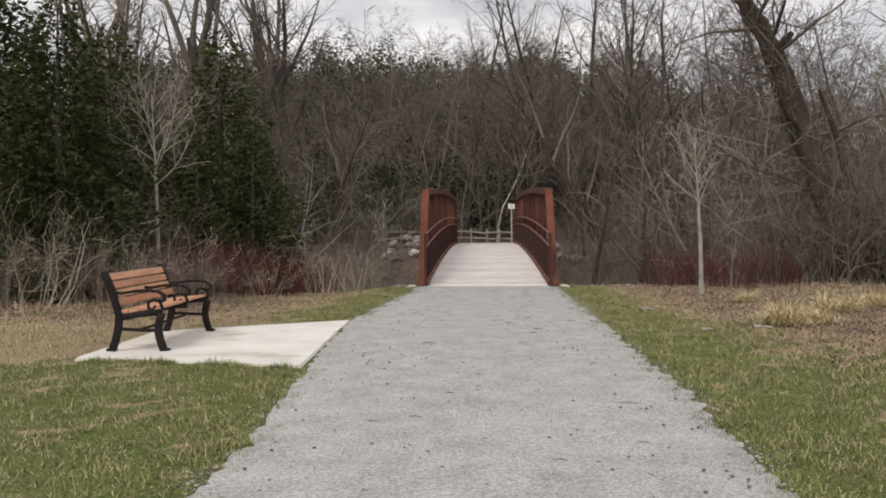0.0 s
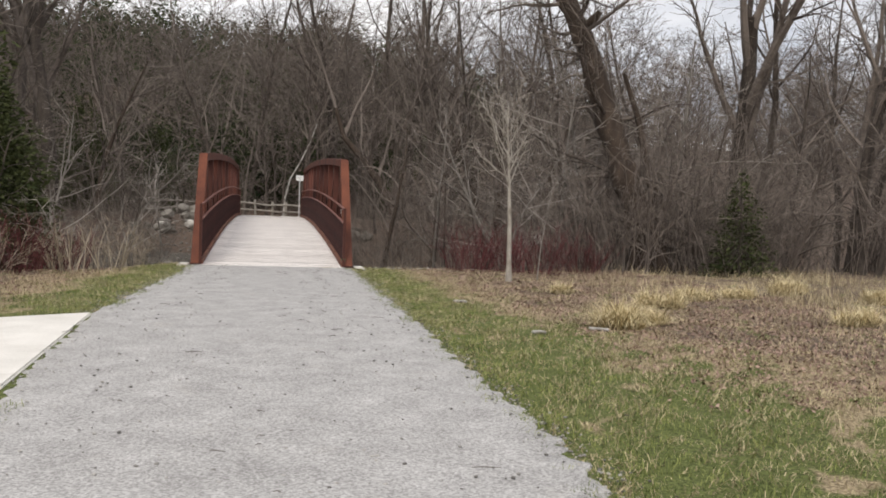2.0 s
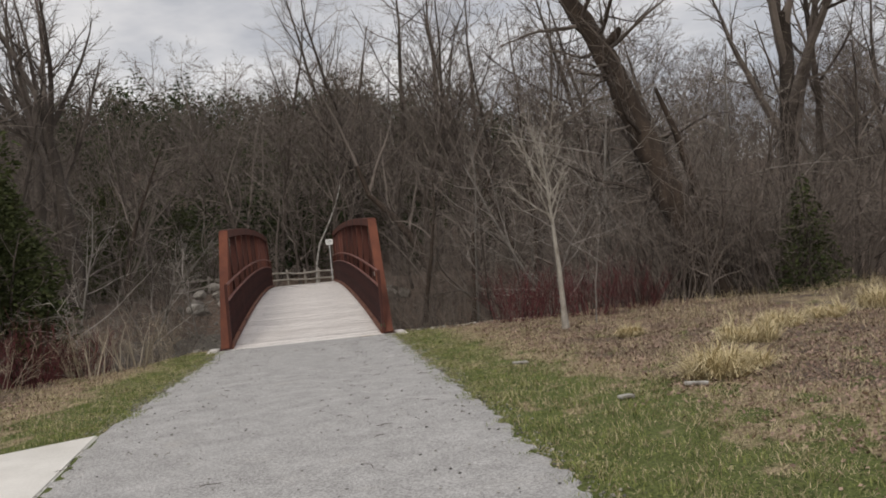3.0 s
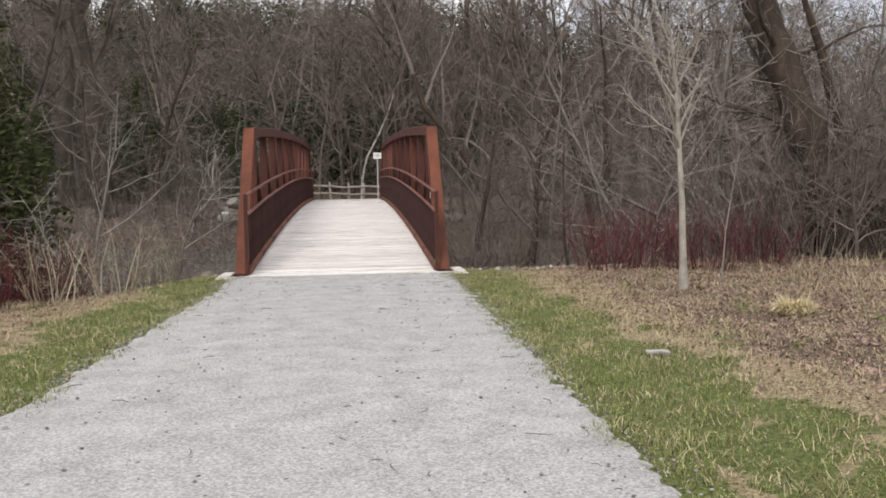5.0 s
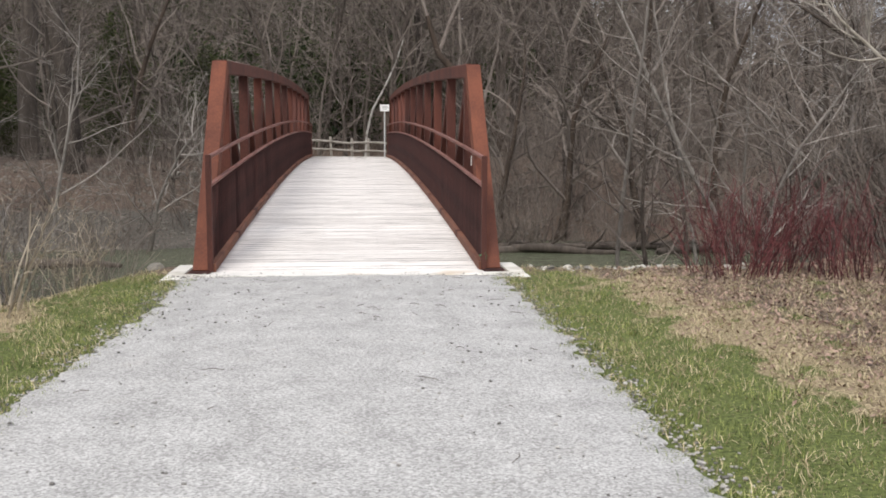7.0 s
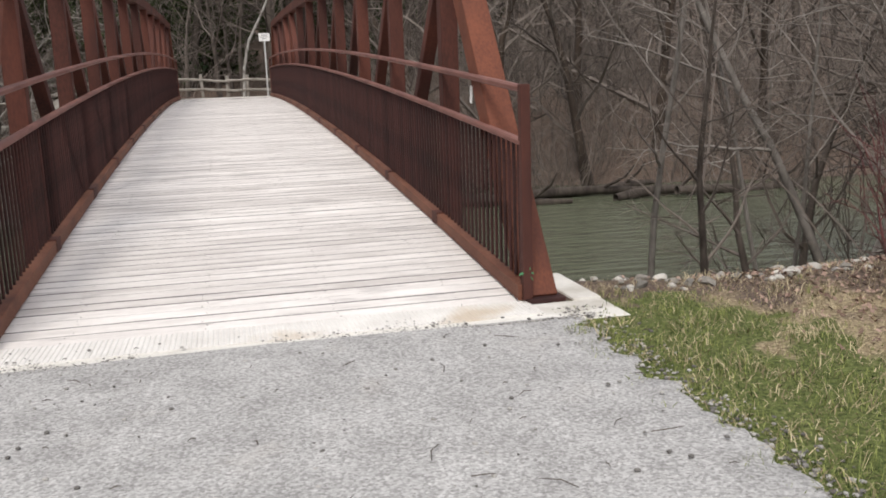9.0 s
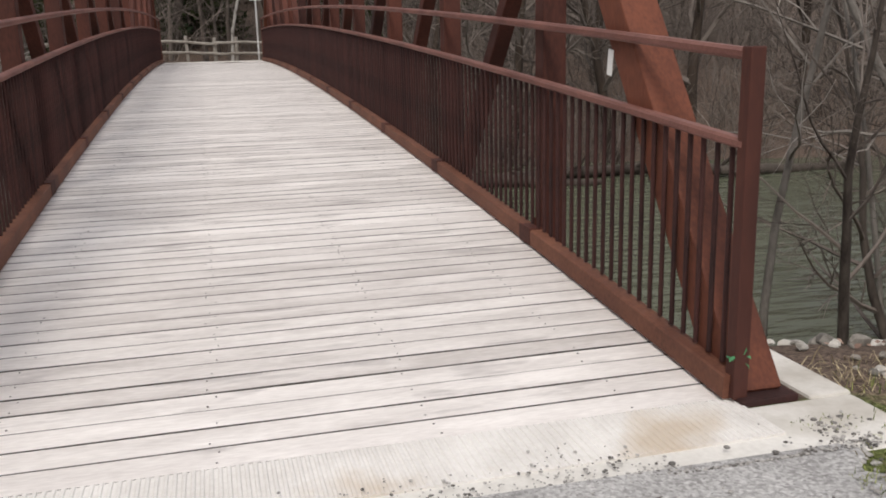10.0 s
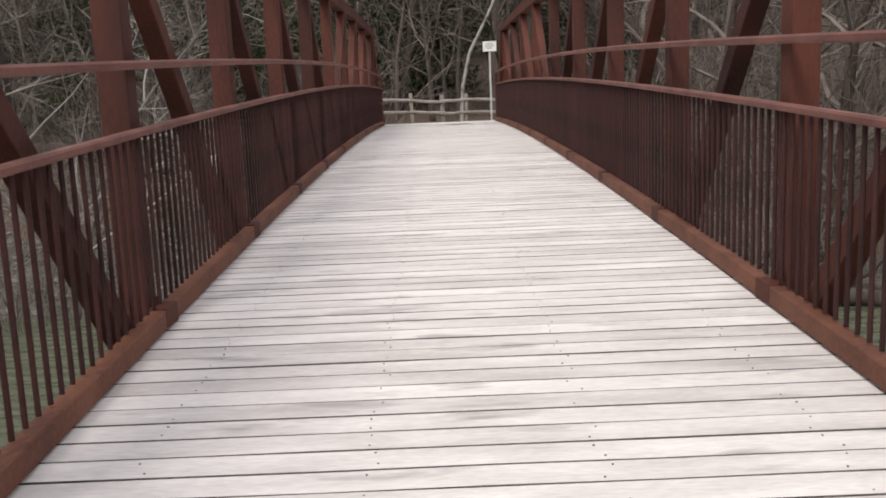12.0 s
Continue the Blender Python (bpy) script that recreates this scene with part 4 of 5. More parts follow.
def scatter(name, protos, spots, mat, label, category, smooth=False):
    """Many copies of plain arrays joined in one mesh of kind stuff. spots: (x, y, z, spin, size, which)."""
    vs, fs, n = [], [], 0
    for x, y, z, spin, size, k in spots:
        v, f = protos[k]
        c, s = math.cos(spin) * size, math.sin(spin) * size
        w = np.empty_like(v)
        w[:, 0] = v[:, 0] * c - v[:, 1] * s + x
        w[:, 1] = v[:, 0] * s + v[:, 1] * c + y
        w[:, 2] = v[:, 2] * size + z
        vs.append(w)
        fs.append(f + n)
        n += len(v)
    ob = mesh_object(name, np.concatenate(vs), np.concatenate(fs), mat, smooth=smooth)
    return tagged(ob, label, category, kind="stuff")


# far woods on the rising valley side
FAR = [level(1, 1, 0, 7, 4, 0.11, 0.03, 1, 0, 0.12), level(19, 0.40, 48, 3, 3, 0.13, 0.07, 0.4, 0.12, 0.25, 0.02), level(8, 0.5, 42, 2, 2, 0.15, 0.05, 0.5, 0.1, 0.35, 0.016),
       level(5, 0.55, 38, 1, 2, 0.15, 0.05, 0.6, 0.1, 0.5, 0.013)]
far_protos = []
for i in range(5):
    a = bare_tree(300 + i, 11 + i, 0.125, FAR)
    v0, f0 = thin(a[0])
    v1, f1 = thin(a[1])
    far_protos.append((np.concatenate([v0, v1]), np.concatenate([f0, f1 + len(v0)])))
spots = []
for i in range(330):
    y = 57 + 75 * prng.random() ** 1.3
    x = prng.uniform(-0.62 * y - 12, 0.62 * y + 18)
    spots.append((x, y, z_at(x, y) - 0.1, prng.uniform(0, 6.28), prng.uniform(0.7, 1.15), prng.randrange(5)))
scatter("far_woods", far_protos, spots, TWIG, "bare grey-brown woods on the valley side", "woods")


# ---- conifers ----
def conifer(seed, height, width, clumps, blade, droop=0.3, start=0.04, power=0.8):
    """Trunk and a crown of many small flat sprays, uneven in outline."""
    rng = np.random.default_rng(seed)
    trunk = Tubes()
    trunk.add([(0, 0, 0), (0.02, 0, height * 0.5), (0, 0.02, height * 0.97)], [height * 0.016, height * 0.01, 0.01], 6)
    h = start + (1 - start) * (1 - np.sqrt(rng.uniform(0, 1, clumps)))
    a = rng.uniform(0, 6.283, clumps)
    lump = 1 + 0.28 * np.sin(5 * a + 9 * h * 3.1) + 0.22 * np.sin(3 * a - 14 * h)
    r = width * (1 - h) ** power * lump * np.sqrt(rng.uniform(0.12, 1.0, clumps))
    c = np.stack([r * np.cos(a), r * np.sin(a), h * height - r * droop * 0.5], 1)
    out = np.stack([np.cos(a), np.sin(a), rng.normal(0.25 - droop, 0.35, clumps)], 1) + rng.normal(0, 0.35, (clumps, 3))
    out /= np.linalg.norm(out, axis=1)[:, None]
    side = np.cross(out, rng.normal(0, 1, (clumps, 3)))
    side /= np.linalg.norm(side, axis=1)[:, None] + 1e-9
    s = blade * rng.uniform(0.5, 1.3, clumps)[:, None]
    v = np.stack([c - out * s * 0.4, c + side * s * 0.33, c + out * s, c - side * s * 0.33], 1).reshape(-1, 3)
    i = np.arange(clumps) * 4
    return trunk, (v, np.stack([i, i + 1, i + 2, i + 3], 1))


def plant_conifer(kind, x, y, made, label, group="", spin=0.0):
    root = tagged(new(kind), label, "conifer", group)
    root.matrix_basis = Matrix.LocRotScale((x, y, z_at(x, y) - 0.05), Euler((0, 0, spin)), None)
    mesh_object("trunk", *made[0].arrays(), BARK, root, smooth=True)
    mesh_object("crown", *made[1], CEDAR, root)
    return root


cedar_a = plant_conifer("cedar", -9.3, 19.8, conifer(41, 6.6, 1.9, 19000, 0.11, 0.2, 0.0, 0.5), "dense dark green cedar at the wood's edge", "cedars")
cedar_b = plant_conifer("cedar", -7.6, 26.0, conifer(42, 8.6, 2.2, 21000, 0.12, 0.2, 0.0, 0.5), "tall olive-green cedar with a ragged outline", "cedars")
for src, x, y, spin, s in ((cedar_a, -12.0, 21.5, 1.0, 1.25), (cedar_b, -14.6, 23.0, 2.2, 1.1), (cedar_a, -6.3, 24.6, 3.0, 0.85), (cedar_b, -10.6, 25.5, 4.0, 0.95), (cedar_a, -17.5, 20.5, 5.2, 1.5),
                           (cedar_b, -12.5, 29.5, 0.5, 1.1), (cedar_b, -9.6, 52.5, 2.6, 0.75), (cedar_a, -6.6, 56.0, 0.9, 0.8), (cedar_b, -15.0, 51.0, 3.6, 0.9), (cedar_b, -20.0, 24.0, 1.5, 1.1)):
    o = copy_thing(src, Matrix.LocRotScale((x, y, z_at(x, y) - 0.05), Euler((0, 0, spin)), None))
    o.matrix_basis = Matrix.LocRotScale((x, y, z_at(x, y) - 0.05), Euler((0, 0, spin)), (s, s, s))
plant_conifer("spruce", 11.5, 23.7, conifer(43, 2.9, 0.95, 2300, 0.075, 0.45, 0.03, 0.85), "small young green spruce among bare brush")

pines = []
for i in range(3):
    tr, fo = conifer(60 + i, 12 + 2 * i, 3.4, 1250, 0.48, 0.1, 0.1, 0.42)
    pines.append(fo)
spots = []
for i in range(135):
    y = prng.uniform(140, 197)
    x = prng.uniform(-80, 48 - 0.25 * (y - 105))
    spots.append((x, y, z_at(x, y) - 0.5, prng.uniform(0, 6.28), prng.uniform(0.7, 1.1), prng.randrange(3)))
for i in range(70):
    y = prng.uniform(61, 88)
    x = prng.uniform(-34, 15)
    spots.append((x, y, z_at(x, y) - 0.5, prng.uniform(0, 6.28), prng.uniform(0.3, 0.55), prng.randrange(3)))
hill = random.Random(77)
for i in range(60):
    y = hill.uniform(88, 138)
    x = hill.uniform(-0.45 * y, 0.36 * y)
    spots.append((x, y, z_at(x, y) - 0.5, hill.uniform(0, 6.28), hill.uniform(0.45, 0.75), hill.randrange(3)))
scatter("far_pines", pines, spots, PINE, "dark green conifers along the valley top", "woods")


# ---- brush, dogwood and saplings ----
def shrub(seed, stems, height, spread, radius, branches=5, curve=0.25, sub=0, split=False):
    rng = np.random.default_rng(seed)
    t, tw = Tubes(), Tubes()
    if not split:
        tw = t
    spec = [None, level(1, 1, 0, 3, 2, curve * 0.6, 0.03, 1, 0, 0.4, 0.004), level(sub, 0.5, 38, 2, 2, 0.15, 0.02, 0.6, 0.2, 0.5, 0.0035)]
    for i in range(stems):
        a = rng.uniform(0, 6.283)
        o = np.array([math.cos(a), math.sin(a), 0]) * spread * 0.45 * math.sqrt(rng.uniform(0, 1))
        d = unit(np.array([math.cos(a) * rng.uniform(0, 0.6), math.sin(a) * rng.uniform(0, 0.6), 1.0]) + rng.normal(0, 0.1, 3))
        h = height * rng.uniform(0.5, 1.1)
        pts, dd, p = [o], d, o
        for k in range(4):
            dd = unit(dd + rng.normal(0, curve * 0.5, 3))
            p = p + dd * h / 4
            pts.append(p)
        t.add(pts, radius * np.array([1, 0.9, 0.75, 0.6, 0.3]), 3)
        for k in range(branches):
            j = rng.integers(1, 4)
            q = pts[j] + (pts[j + 1] - pts[j]) * rng.uniform(0, 1)
            bd = unit(dd + rng.normal(0, 0.45, 3))
            if sub:
                grow([tw, tw], rng, q, bd, h * rng.uniform(0.25, 0.5), radius * 0.5, 1, spec)
            else:
                e = q + bd * h * rng.uniform(0.15, 0.4)
                tw.add([q, (q + e) / 2 + rng.normal(0, 0.02, 3), e], radius * np.array([0.6, 0.5, 0.3]), 3)
    return (t.arrays(), tw.arrays()) if split else t.arrays()


def clump(kind, x, y, arrays, mat, label, category, group, spin=0.0, size=1.0):
    ob = tagged(new(kind), label, category, group)
    tagged(mesh_object("stem_mass", *arrays[0], mat, ob), kind="stuff")
    tagged(mesh_object("twig_mass", *arrays[1], mat, ob), kind="stuff")
    ob.matrix_basis = Matrix.LocRotScale((x, y, z_at(x, y) - 0.03), Euler((0, 0, spin)), (size, size, size))
    return ob


dog = [clump("red_dogwood", 4.5, 23.5, shrub(70, 70, 1.15, 1.2, 0.006, 5, split=True), RED_STEM, "red-stemmed dogwood thicket with bare twigs", "shrub", "red dogwoods"),
       clump("red_dogwood", 6.1, 23.4, shrub(71, 75, 1.2, 1.3, 0.006, 5, split=True), RED_STEM, "red-stemmed dogwood thicket with bare twigs", "shrub", "red dogwoods")]
for x, y, s in ((5.2, 24.2, 0.95), (7.4, 24.1, 0.85), (-4.6, 20.4, 0.95), (-5.4, 19.4, 1.0), (-6.3, 19.6, 1.0), (-4.0, 21.6, 0.8), (-5.6, 21.0, 1.1), (-6.8, 20.6, 1.0), (-5.0, 22.4, 0.9), (-7.4, 18.7, 0.9)):
    o = copy_thing(prng.choice(dog), Matrix.LocRotScale((x, y, z_at(x, y) - 0.03), Euler((0, 0, prng.uniform(0, 6.28))), None))
    o.matrix_basis = Matrix.LocRotScale((x, y, z_at(x, y) - 0.03), Euler((0, 0, prng.uniform(0, 6.28))), (s, s, s))

brush = [shrub(80 + i, 14, 2.2 + 0.3 * i, 1.6, 0.011, 5, 0.35, 2) for i in range(5)]
spots = []
for i in range(230):
    y = prng.uniform(24, 58)
    x = prng.uniform(-32, 36)
    if 27.5 < y < 38.5:
        continue
    if abs(x) < 4.2 and 22 < y < 55:
        continue
    if 0 < x < 9 and y < 26:
        continue
    spots.append((x, y, z_at(x, y) - 0.05, prng.uniform(0, 6.28), prng.uniform(0.6, 1.3), prng.randrange(5)))
for i in range(90):
    x = prng.uniform(9, 34)
    y = prng.uniform(23.5, 29) + max(0, 11 - x)
    spots.append((x, y, z_at(x, y) - 0.05, prng.uniform(0, 6.28), prng.uniform(0.7, 1.5), prng.randrange(5)))
for i in range(70):
    x = prng.uniform(-22, -7)
    y = prng.uniform(17.5, 24)
    spots.append((x, y, z_at(x, y) - 0.05, prng.uniform(0, 6.28), prng.uniform(0.5, 1.0), prng.randrange(5)))
for i in range(50):
    x = prng.uniform(4.5, 18)
    y = prng.uniform(41.5, 52)
    spots.append((x, y, z_at(x, y) - 0.05, prng.uniform(0, 6.28), prng.uniform(0.5, 1.1), prng.randrange(5)))
for i in range(90):
    x = prng.uniform(-26, 26)
    y = prng.uniform(56, 72)
    spots.append((x, y, z_at(x, y) - 0.05, prng.uniform(0, 6.28), prng.uniform(0.9, 1.7), prng.randrange(5)))
for i in range(46):
    x = prng.uniform(7.5, 13.5)
    y = 25.6 + prng.uniform(-1.0, 1.6)
    spots.append((x, y, z_at(x, y) - 0.05, prng.uniform(0, 6.28), prng.uniform(0.8, 1.5), prng.randrange(5)))
for i in range(70):
    x = prng.uniform(4.0, 24)
    y = 41.0 + 8.5 * prng.random() ** 1.5
    spots.append((x, y, z_at(x, y) - 0.05, prng.uniform(0, 6.28), prng.uniform(0.55, 1.35), prng.randrange(5)))
for i in range(90):
    x = prng.uniform(-14, -2.8)
    y = prng.uniform(23.5, 27.5) if i % 3 == 0 else prng.uniform(38.8, 52)
    spots.append((x, y, max(z_at(x, y), -1.7) - 0.05, prng.uniform(0, 6.28), prng.uniform(0.4, 0.9), prng.randrange(5)))
for i in range(26):
    x, y = prng.uniform(-10.5, -5.2), prng.uniform(16.5, 19.5)
    spots.append((x, y, z_at(x, y) - 0.05, prng.uniform(0, 6.28), prng.uniform(0.35, 0.65), prng.randrange(5)))
spots = [s for s in spots if not (-5.0 < s[0] < -2.2 and 40 < s[1] < 49.5)]
scatter("bank_brush", brush, spots, TWIG, "tangled bare grey-brown brush along the river", "brush")

pale = [shrub(90 + i, 18, 1.1, 0.8, 0.0055, 5, 0.4, 3, True) for i in range(3)]
for x, y, s in ((-8.2, 16.6, 1.7), (-3.5, 22.3, 0.9), (-3.9, 21.2, 0.8), (-3.0, 23.6, 0.8), (-5.9, 17.8, 1.1), (-6.9, 16.9, 1.2), (-9.6, 15.8, 1.5), (-4.6, 18.9, 0.8)):
    k = prng.randrange(3)
    clump("dead_shrub", x, y, pale[k], TWIG_TAN, "pale dead bent stems at the bank edge", "shrub", "dead shrubs", prng.uniform(0, 6.28), s)

broken = shrub(96, 13, 1.05, 0.8, 0.0125, 2, 0.16, 1, True)
for x, y, s in ((-3.2, 21.7, 0.9), (-3.8, 21.0, 0.9)):
    clump("dead_shrub", x, y, broken, TWIG_TAN, "thick pale broken stems at the bank edge", "shrub", "dead shrubs", prng.uniform(0, 6.28), s)

# slender saplings by the water
SAP = [level(1, 1, 0, 8, 6, 0.05, 0.01, 1, 0, 0.25), level(9, 0.32, 50, 5, 4, 0.12, 0.02, 0.45, 0.3, 0.3, 0.006), level(4, 0.45, 42, 3, 3, 0.15, 0.0, 0.5, 0.2, 0.4, 0.004)]
for i, (x, y, h, r, lean) in enumerate(((4.55, 28.2, 6.5, 0.045, 0.0), (6.4, 28.7, 6.0, 0.036, -0.12), (7.0, 28.9, 6.2, 0.034, -0.04), (7.3, 28.3, 6.5, 0.07, -0.5), (5.35, 20.9, 2.2, 0.012, 0.02), (8.9, 27.6, 5.5, 0.04, 0.1))):
    plant("sapling", (x, y, max(z_at(x, y), -1.75) - 0.05), bare_tree(400 + i, h, r, SAP, (lean, 0)), "slender bare sapling at the water's edge", "tree", BARK_LIGHT, TWIG_LIGHT, "saplings", 0.0)


# weathered trees leaning over the water on the near bank
for i, (x, y, h, r, lean) in enumerate(((7.9, 27.4, 6.5, 0.07, -0.25), (9.2, 28.0, 7.5, 0.085, -0.12), (6.0, 26.6, 5.0, 0.045, 0.1), (11.6, 27.6, 7.0, 0.08, -0.3), (-4.7, 27.0, 4.5, 0.04, -0.2), (-6.0, 40.6, 6.0, 0.06, 0.25), (-9.0, 41.5, 6.5, 0.07, 0.1), (-4.6, 43.5, 4.5, 0.05, -0.2), (-12.5, 42.0, 6.0, 0.07, 0.2), (-3.9, 23.2, 2.2, 0.02, -0.5))):
    plant("riverside_tree", (x, y, z_at(x, y) - 0.05), bare_tree(430 + i, h, r, SCRUB, (lean, -0.1)), "crooked bare tree with weathered grey twigs over the river", "tree", BARK_LIGHT, TWIG_LIGHT, "riverside trees", 0.0)


# dark crooked trees on the far bank
for i, (x, y, h, r, lean) in enumerate(((7.1, 43.0, 7.5, 0.16, 0.05), (9.8, 42.2, 8.0, 0.15, -0.25), (5.3, 45.0, 7.0, 0.13, 0.2), (12.6, 43.4, 8.5, 0.17, 0.1), (15.8, 42.8, 8.0, 0.15, -0.2), (11.2, 46.5, 9.0, 0.16, -0.05), (-8.0, 47.0, 8.0, 0.15, 0.15))):
    plant("dark_tree", (x, y, z_at(x, y) - 0.1), bare_tree(470 + i, h, r, SCRUB, (lean, -0.05)), "crooked bare tree with dark bark on the far bank", "tree", BARK_DARK, TWIG, "far bank trees", 0.0)


# ---- rocks, logs ----
def rock_mesh(seed, flat=0.6):
    rng = random.Random(seed)
    bm = bmesh.new()
    bmesh.ops.create_icosphere(bm, subdivisions=2, radius=0.5)
    cuts = [(Vector((rng.uniform(-1, 1), rng.uniform(-1, 1), rng.uniform(-1, 1))).normalized(), rng.uniform(0.22, 0.40)) for _ in range(11)]
    for v in bm.verts:
        for nrm, d in cuts:
            over = v.co.dot(nrm) - d
            if over > 0:
                v.co -= nrm * over
        v.co *= 1 + 0.06 * noise.noise(v.co * 4 + Vector((seed, 0, 0)))
        v.co.z *= flat
    me = bpy.data.meshes.new("rock")
    bm.to_mesh(me)
    bm.free()
    return me


rocks = [rock_mesh(s) for s in range(6)]
pale_rocks, grey_rocks = [], []
for me in rocks:
    a, b = me.copy(), me
    a.materials.append(STONE)
    b.materials.append(STONE_DARK)
    pale_rocks.append(a)
    grey_rocks.append(b)


def rock(x, y, size, pool, label, group, up=0.0):
    o = new("rock", prng.choice(pool))
    o.matrix_basis = Matrix.LocRotScale((x, y, z_at(x, y) + size * 0.12 + up), Euler((prng.uniform(-0.2, 0.2), prng.uniform(-0.2, 0.2), prng.uniform(0, 6.28))),
                                        (size * prng.uniform(0.8, 1.4), size * prng.uniform(0.8, 1.2), size))
    return tagged(o, label, "rock", group)


for i in range(270):
    x, y = prng.uniform(2.3, 5.2), 24.15 + 3.2 * prng.random() ** 1.1
    rock(x, y, 0.04 + 0.13 * prng.random() ** 2.4, pale_rocks if prng.random() < 0.55 else grey_rocks, "pale broken limestone riprap by the bridge", "riprap")
for i in range(30):
    x, y = prng.uniform(-4.5, -2.35), prng.uniform(24.4, 28.5)
    rock(x, y, prng.uniform(0.12, 0.35), grey_rocks if prng.random() < 0.6 else pale_rocks, "grey riprap stone below the bridge", "riprap")
for s in (-1, 1):
    for i in range(11):
        rock(s * prng.uniform(2.5, 5.0), prng.uniform(47.3, 49.8), prng.uniform(0.5, 1.1), grey_rocks, "grey boulder at the far bridge seat", "boulders", prng.uniform(0.0, 0.25))
for i in range(16):
    rock(prng.uniform(-6.4, -2.6), prng.uniform(45.4, 47.4), prng.uniform(0.4, 0.95), grey_rocks if i % 3 else pale_rocks, "pale grey armour stone beside the far bridge seat", "armour stones", prng.uniform(0.0, 0.15))
gravel_protos = []
for me in rocks[:4]:
    v = np.array([tuple(q.co) for q in me.vertices])
    f = np.array([tuple(p.vertices) for p in me.polygons])
    gravel_protos.append((v, f))
spots = []
for i in range(2000):
    x = prng.uniform(-14, -2.4) if i % 7 else prng.uniform(2.4, 9)
    y = prng.uniform(38, 47.5)
    spots.append((x, y, z_at(x, y), prng.uniform(0, 6.28), prng.uniform(0.06, 0.24), prng.randrange(4)))
scatter("shore_stones", gravel_protos, spots, STONE_DARK, "small grey stones on the far shore", "stones")

for i, (x, y, ln, a) in enumerate(((5.2, 39.7, 4.0, 8), (8.0, 40.0, 5.5, -6), (10.5, 39.2, 3.0, 15), (6.4, 39.3, 3.2, -14), (12.8, 39.0, 4.2, 5), (4.4, 40.6, 2.6, 22), (9.4, 40.4, 3.4, 12), (-7.5, 36.9, 3.5, -12))):
    t = Tubes()
    c, s = math.cos(radians(a)), math.sin(radians(a))
    t.add([(c * u * ln, s * u * ln, 0.06 * math.sin(5 * u + i)) for u in np.linspace(-0.5, 0.5, 7)], [0.11, 0.13, 0.14, 0.13, 0.12, 0.1, 0.06], 8)
    t.add([(c * ln * 0.2, s * ln * 0.2, 0.05), (c * ln * 0.3, s * ln * 0.3 - 0.3, 0.4), (c * ln * 0.33, s * ln * 0.3 - 0.5, 0.7)], [0.05, 0.035, 0.015], 5)
    o = tagged(mesh_object("driftwood_log", *t.arrays(), BARK, smooth=True), "fallen grey log at the water's edge", "log", "driftwood")
    o.location = (x, y, max(z_at(x, y), WATER_Z) + 0.1)


# ---- ground cover ----
def blades(rng, x, y, height, width, lean, name, mat, label, category):
    """One thin tapered blade a place, each its own island."""
    n = len(x)
    z = land(x, y)
    a = rng.uniform(0, 6.283, n)
    h = height * rng.uniform(0.45, 1.3, n) * np.clip(1 + 0.9 * patch(x + 1, y, 5.2), 0.35, 2.0)
    tilt = np.abs(rng.normal(lean, 0.35, n))
    w = width * rng.uniform(0.6, 1.4, n)
    b = a + rng.uniform(-0.8, 0.8, n) + 1.57
    base = np.stack([x, y, z - 0.006], 1)
    side = np.stack([np.cos(b), np.sin(b), np.zeros(n)], 1) * w[:, None]
    mid = base + np.stack([np.cos(a) * np.sin(tilt * 0.6), np.sin(a) * np.sin(tilt * 0.6), np.cos(tilt * 0.6)], 1) * (h * 0.55)[:, None]
    tip = mid + np.stack([np.cos(a) * np.sin(tilt * 1.3), np.sin(a) * np.sin(tilt * 1.3), np.maximum(np.cos(tilt * 1.3), -0.3)], 1) * (h * 0.5)[:, None]
    v = np.stack([base - side, base + side, mid + side * 0.7, mid - side * 0.7, tip], 1).reshape(-1, 3)
    me = bpy.data.meshes.new(name)
    i = np.arange(n) * 5
    loops = np.stack([i, i + 1, i + 2, i + 3, i + 3, i + 2, i + 4], 1).ravel()
    me.vertices.add(n * 5)
    me.vertices.foreach_set("co", v.ravel())
    me.loops.add(n * 7)
    me.loops.foreach_set("vertex_index", loops.astype(np.int32))
    me.polygons.add(n * 2)
    me.polygons.foreach_set("loop_start", (np.arange(n)[:, None] * 7 + np.array([0, 4])[None]).ravel().astype(np.int32))
    me.update(calc_edges=True)
    me.materials.append(mat)
    return tagged(new(name, me), label, category, kind="stuff")


def off_hard(x, y, margin=0.0):
    """True where neither path, slab nor bridge seat lies."""
    on_path = (x > path_left(y) + margin) & (x < path_right(y) - margin) & (y < 24.3)
    on_slab = (x > -4.4) & (x < -1.8) & (y > 9.62 + (x + 1.88) * -0.2) & (y < 13.95 + (x + 2.06) * 0.66)
    on_seat = (np.abs(x) < 2.12) & (y > 23.66)
    return ~(on_path | on_slab | on_seat)


grng = np.random.default_rng(9)


def spread(n, x0, x1, y0, y1, weight, margin=0.0):
    x, y = grng.uniform(x0, x1, n), grng.uniform(y0, y1, n)
    keep = off_hard(x, y, margin) & (grng.uniform(0, 1, n) < weight(x, y))
    return x[keep], y[keep]


def near_path(x, y):
    return 0.25 + 0.75 * np.exp(-np.maximum(np.abs(x) - 1.6, 0) / 2.6)


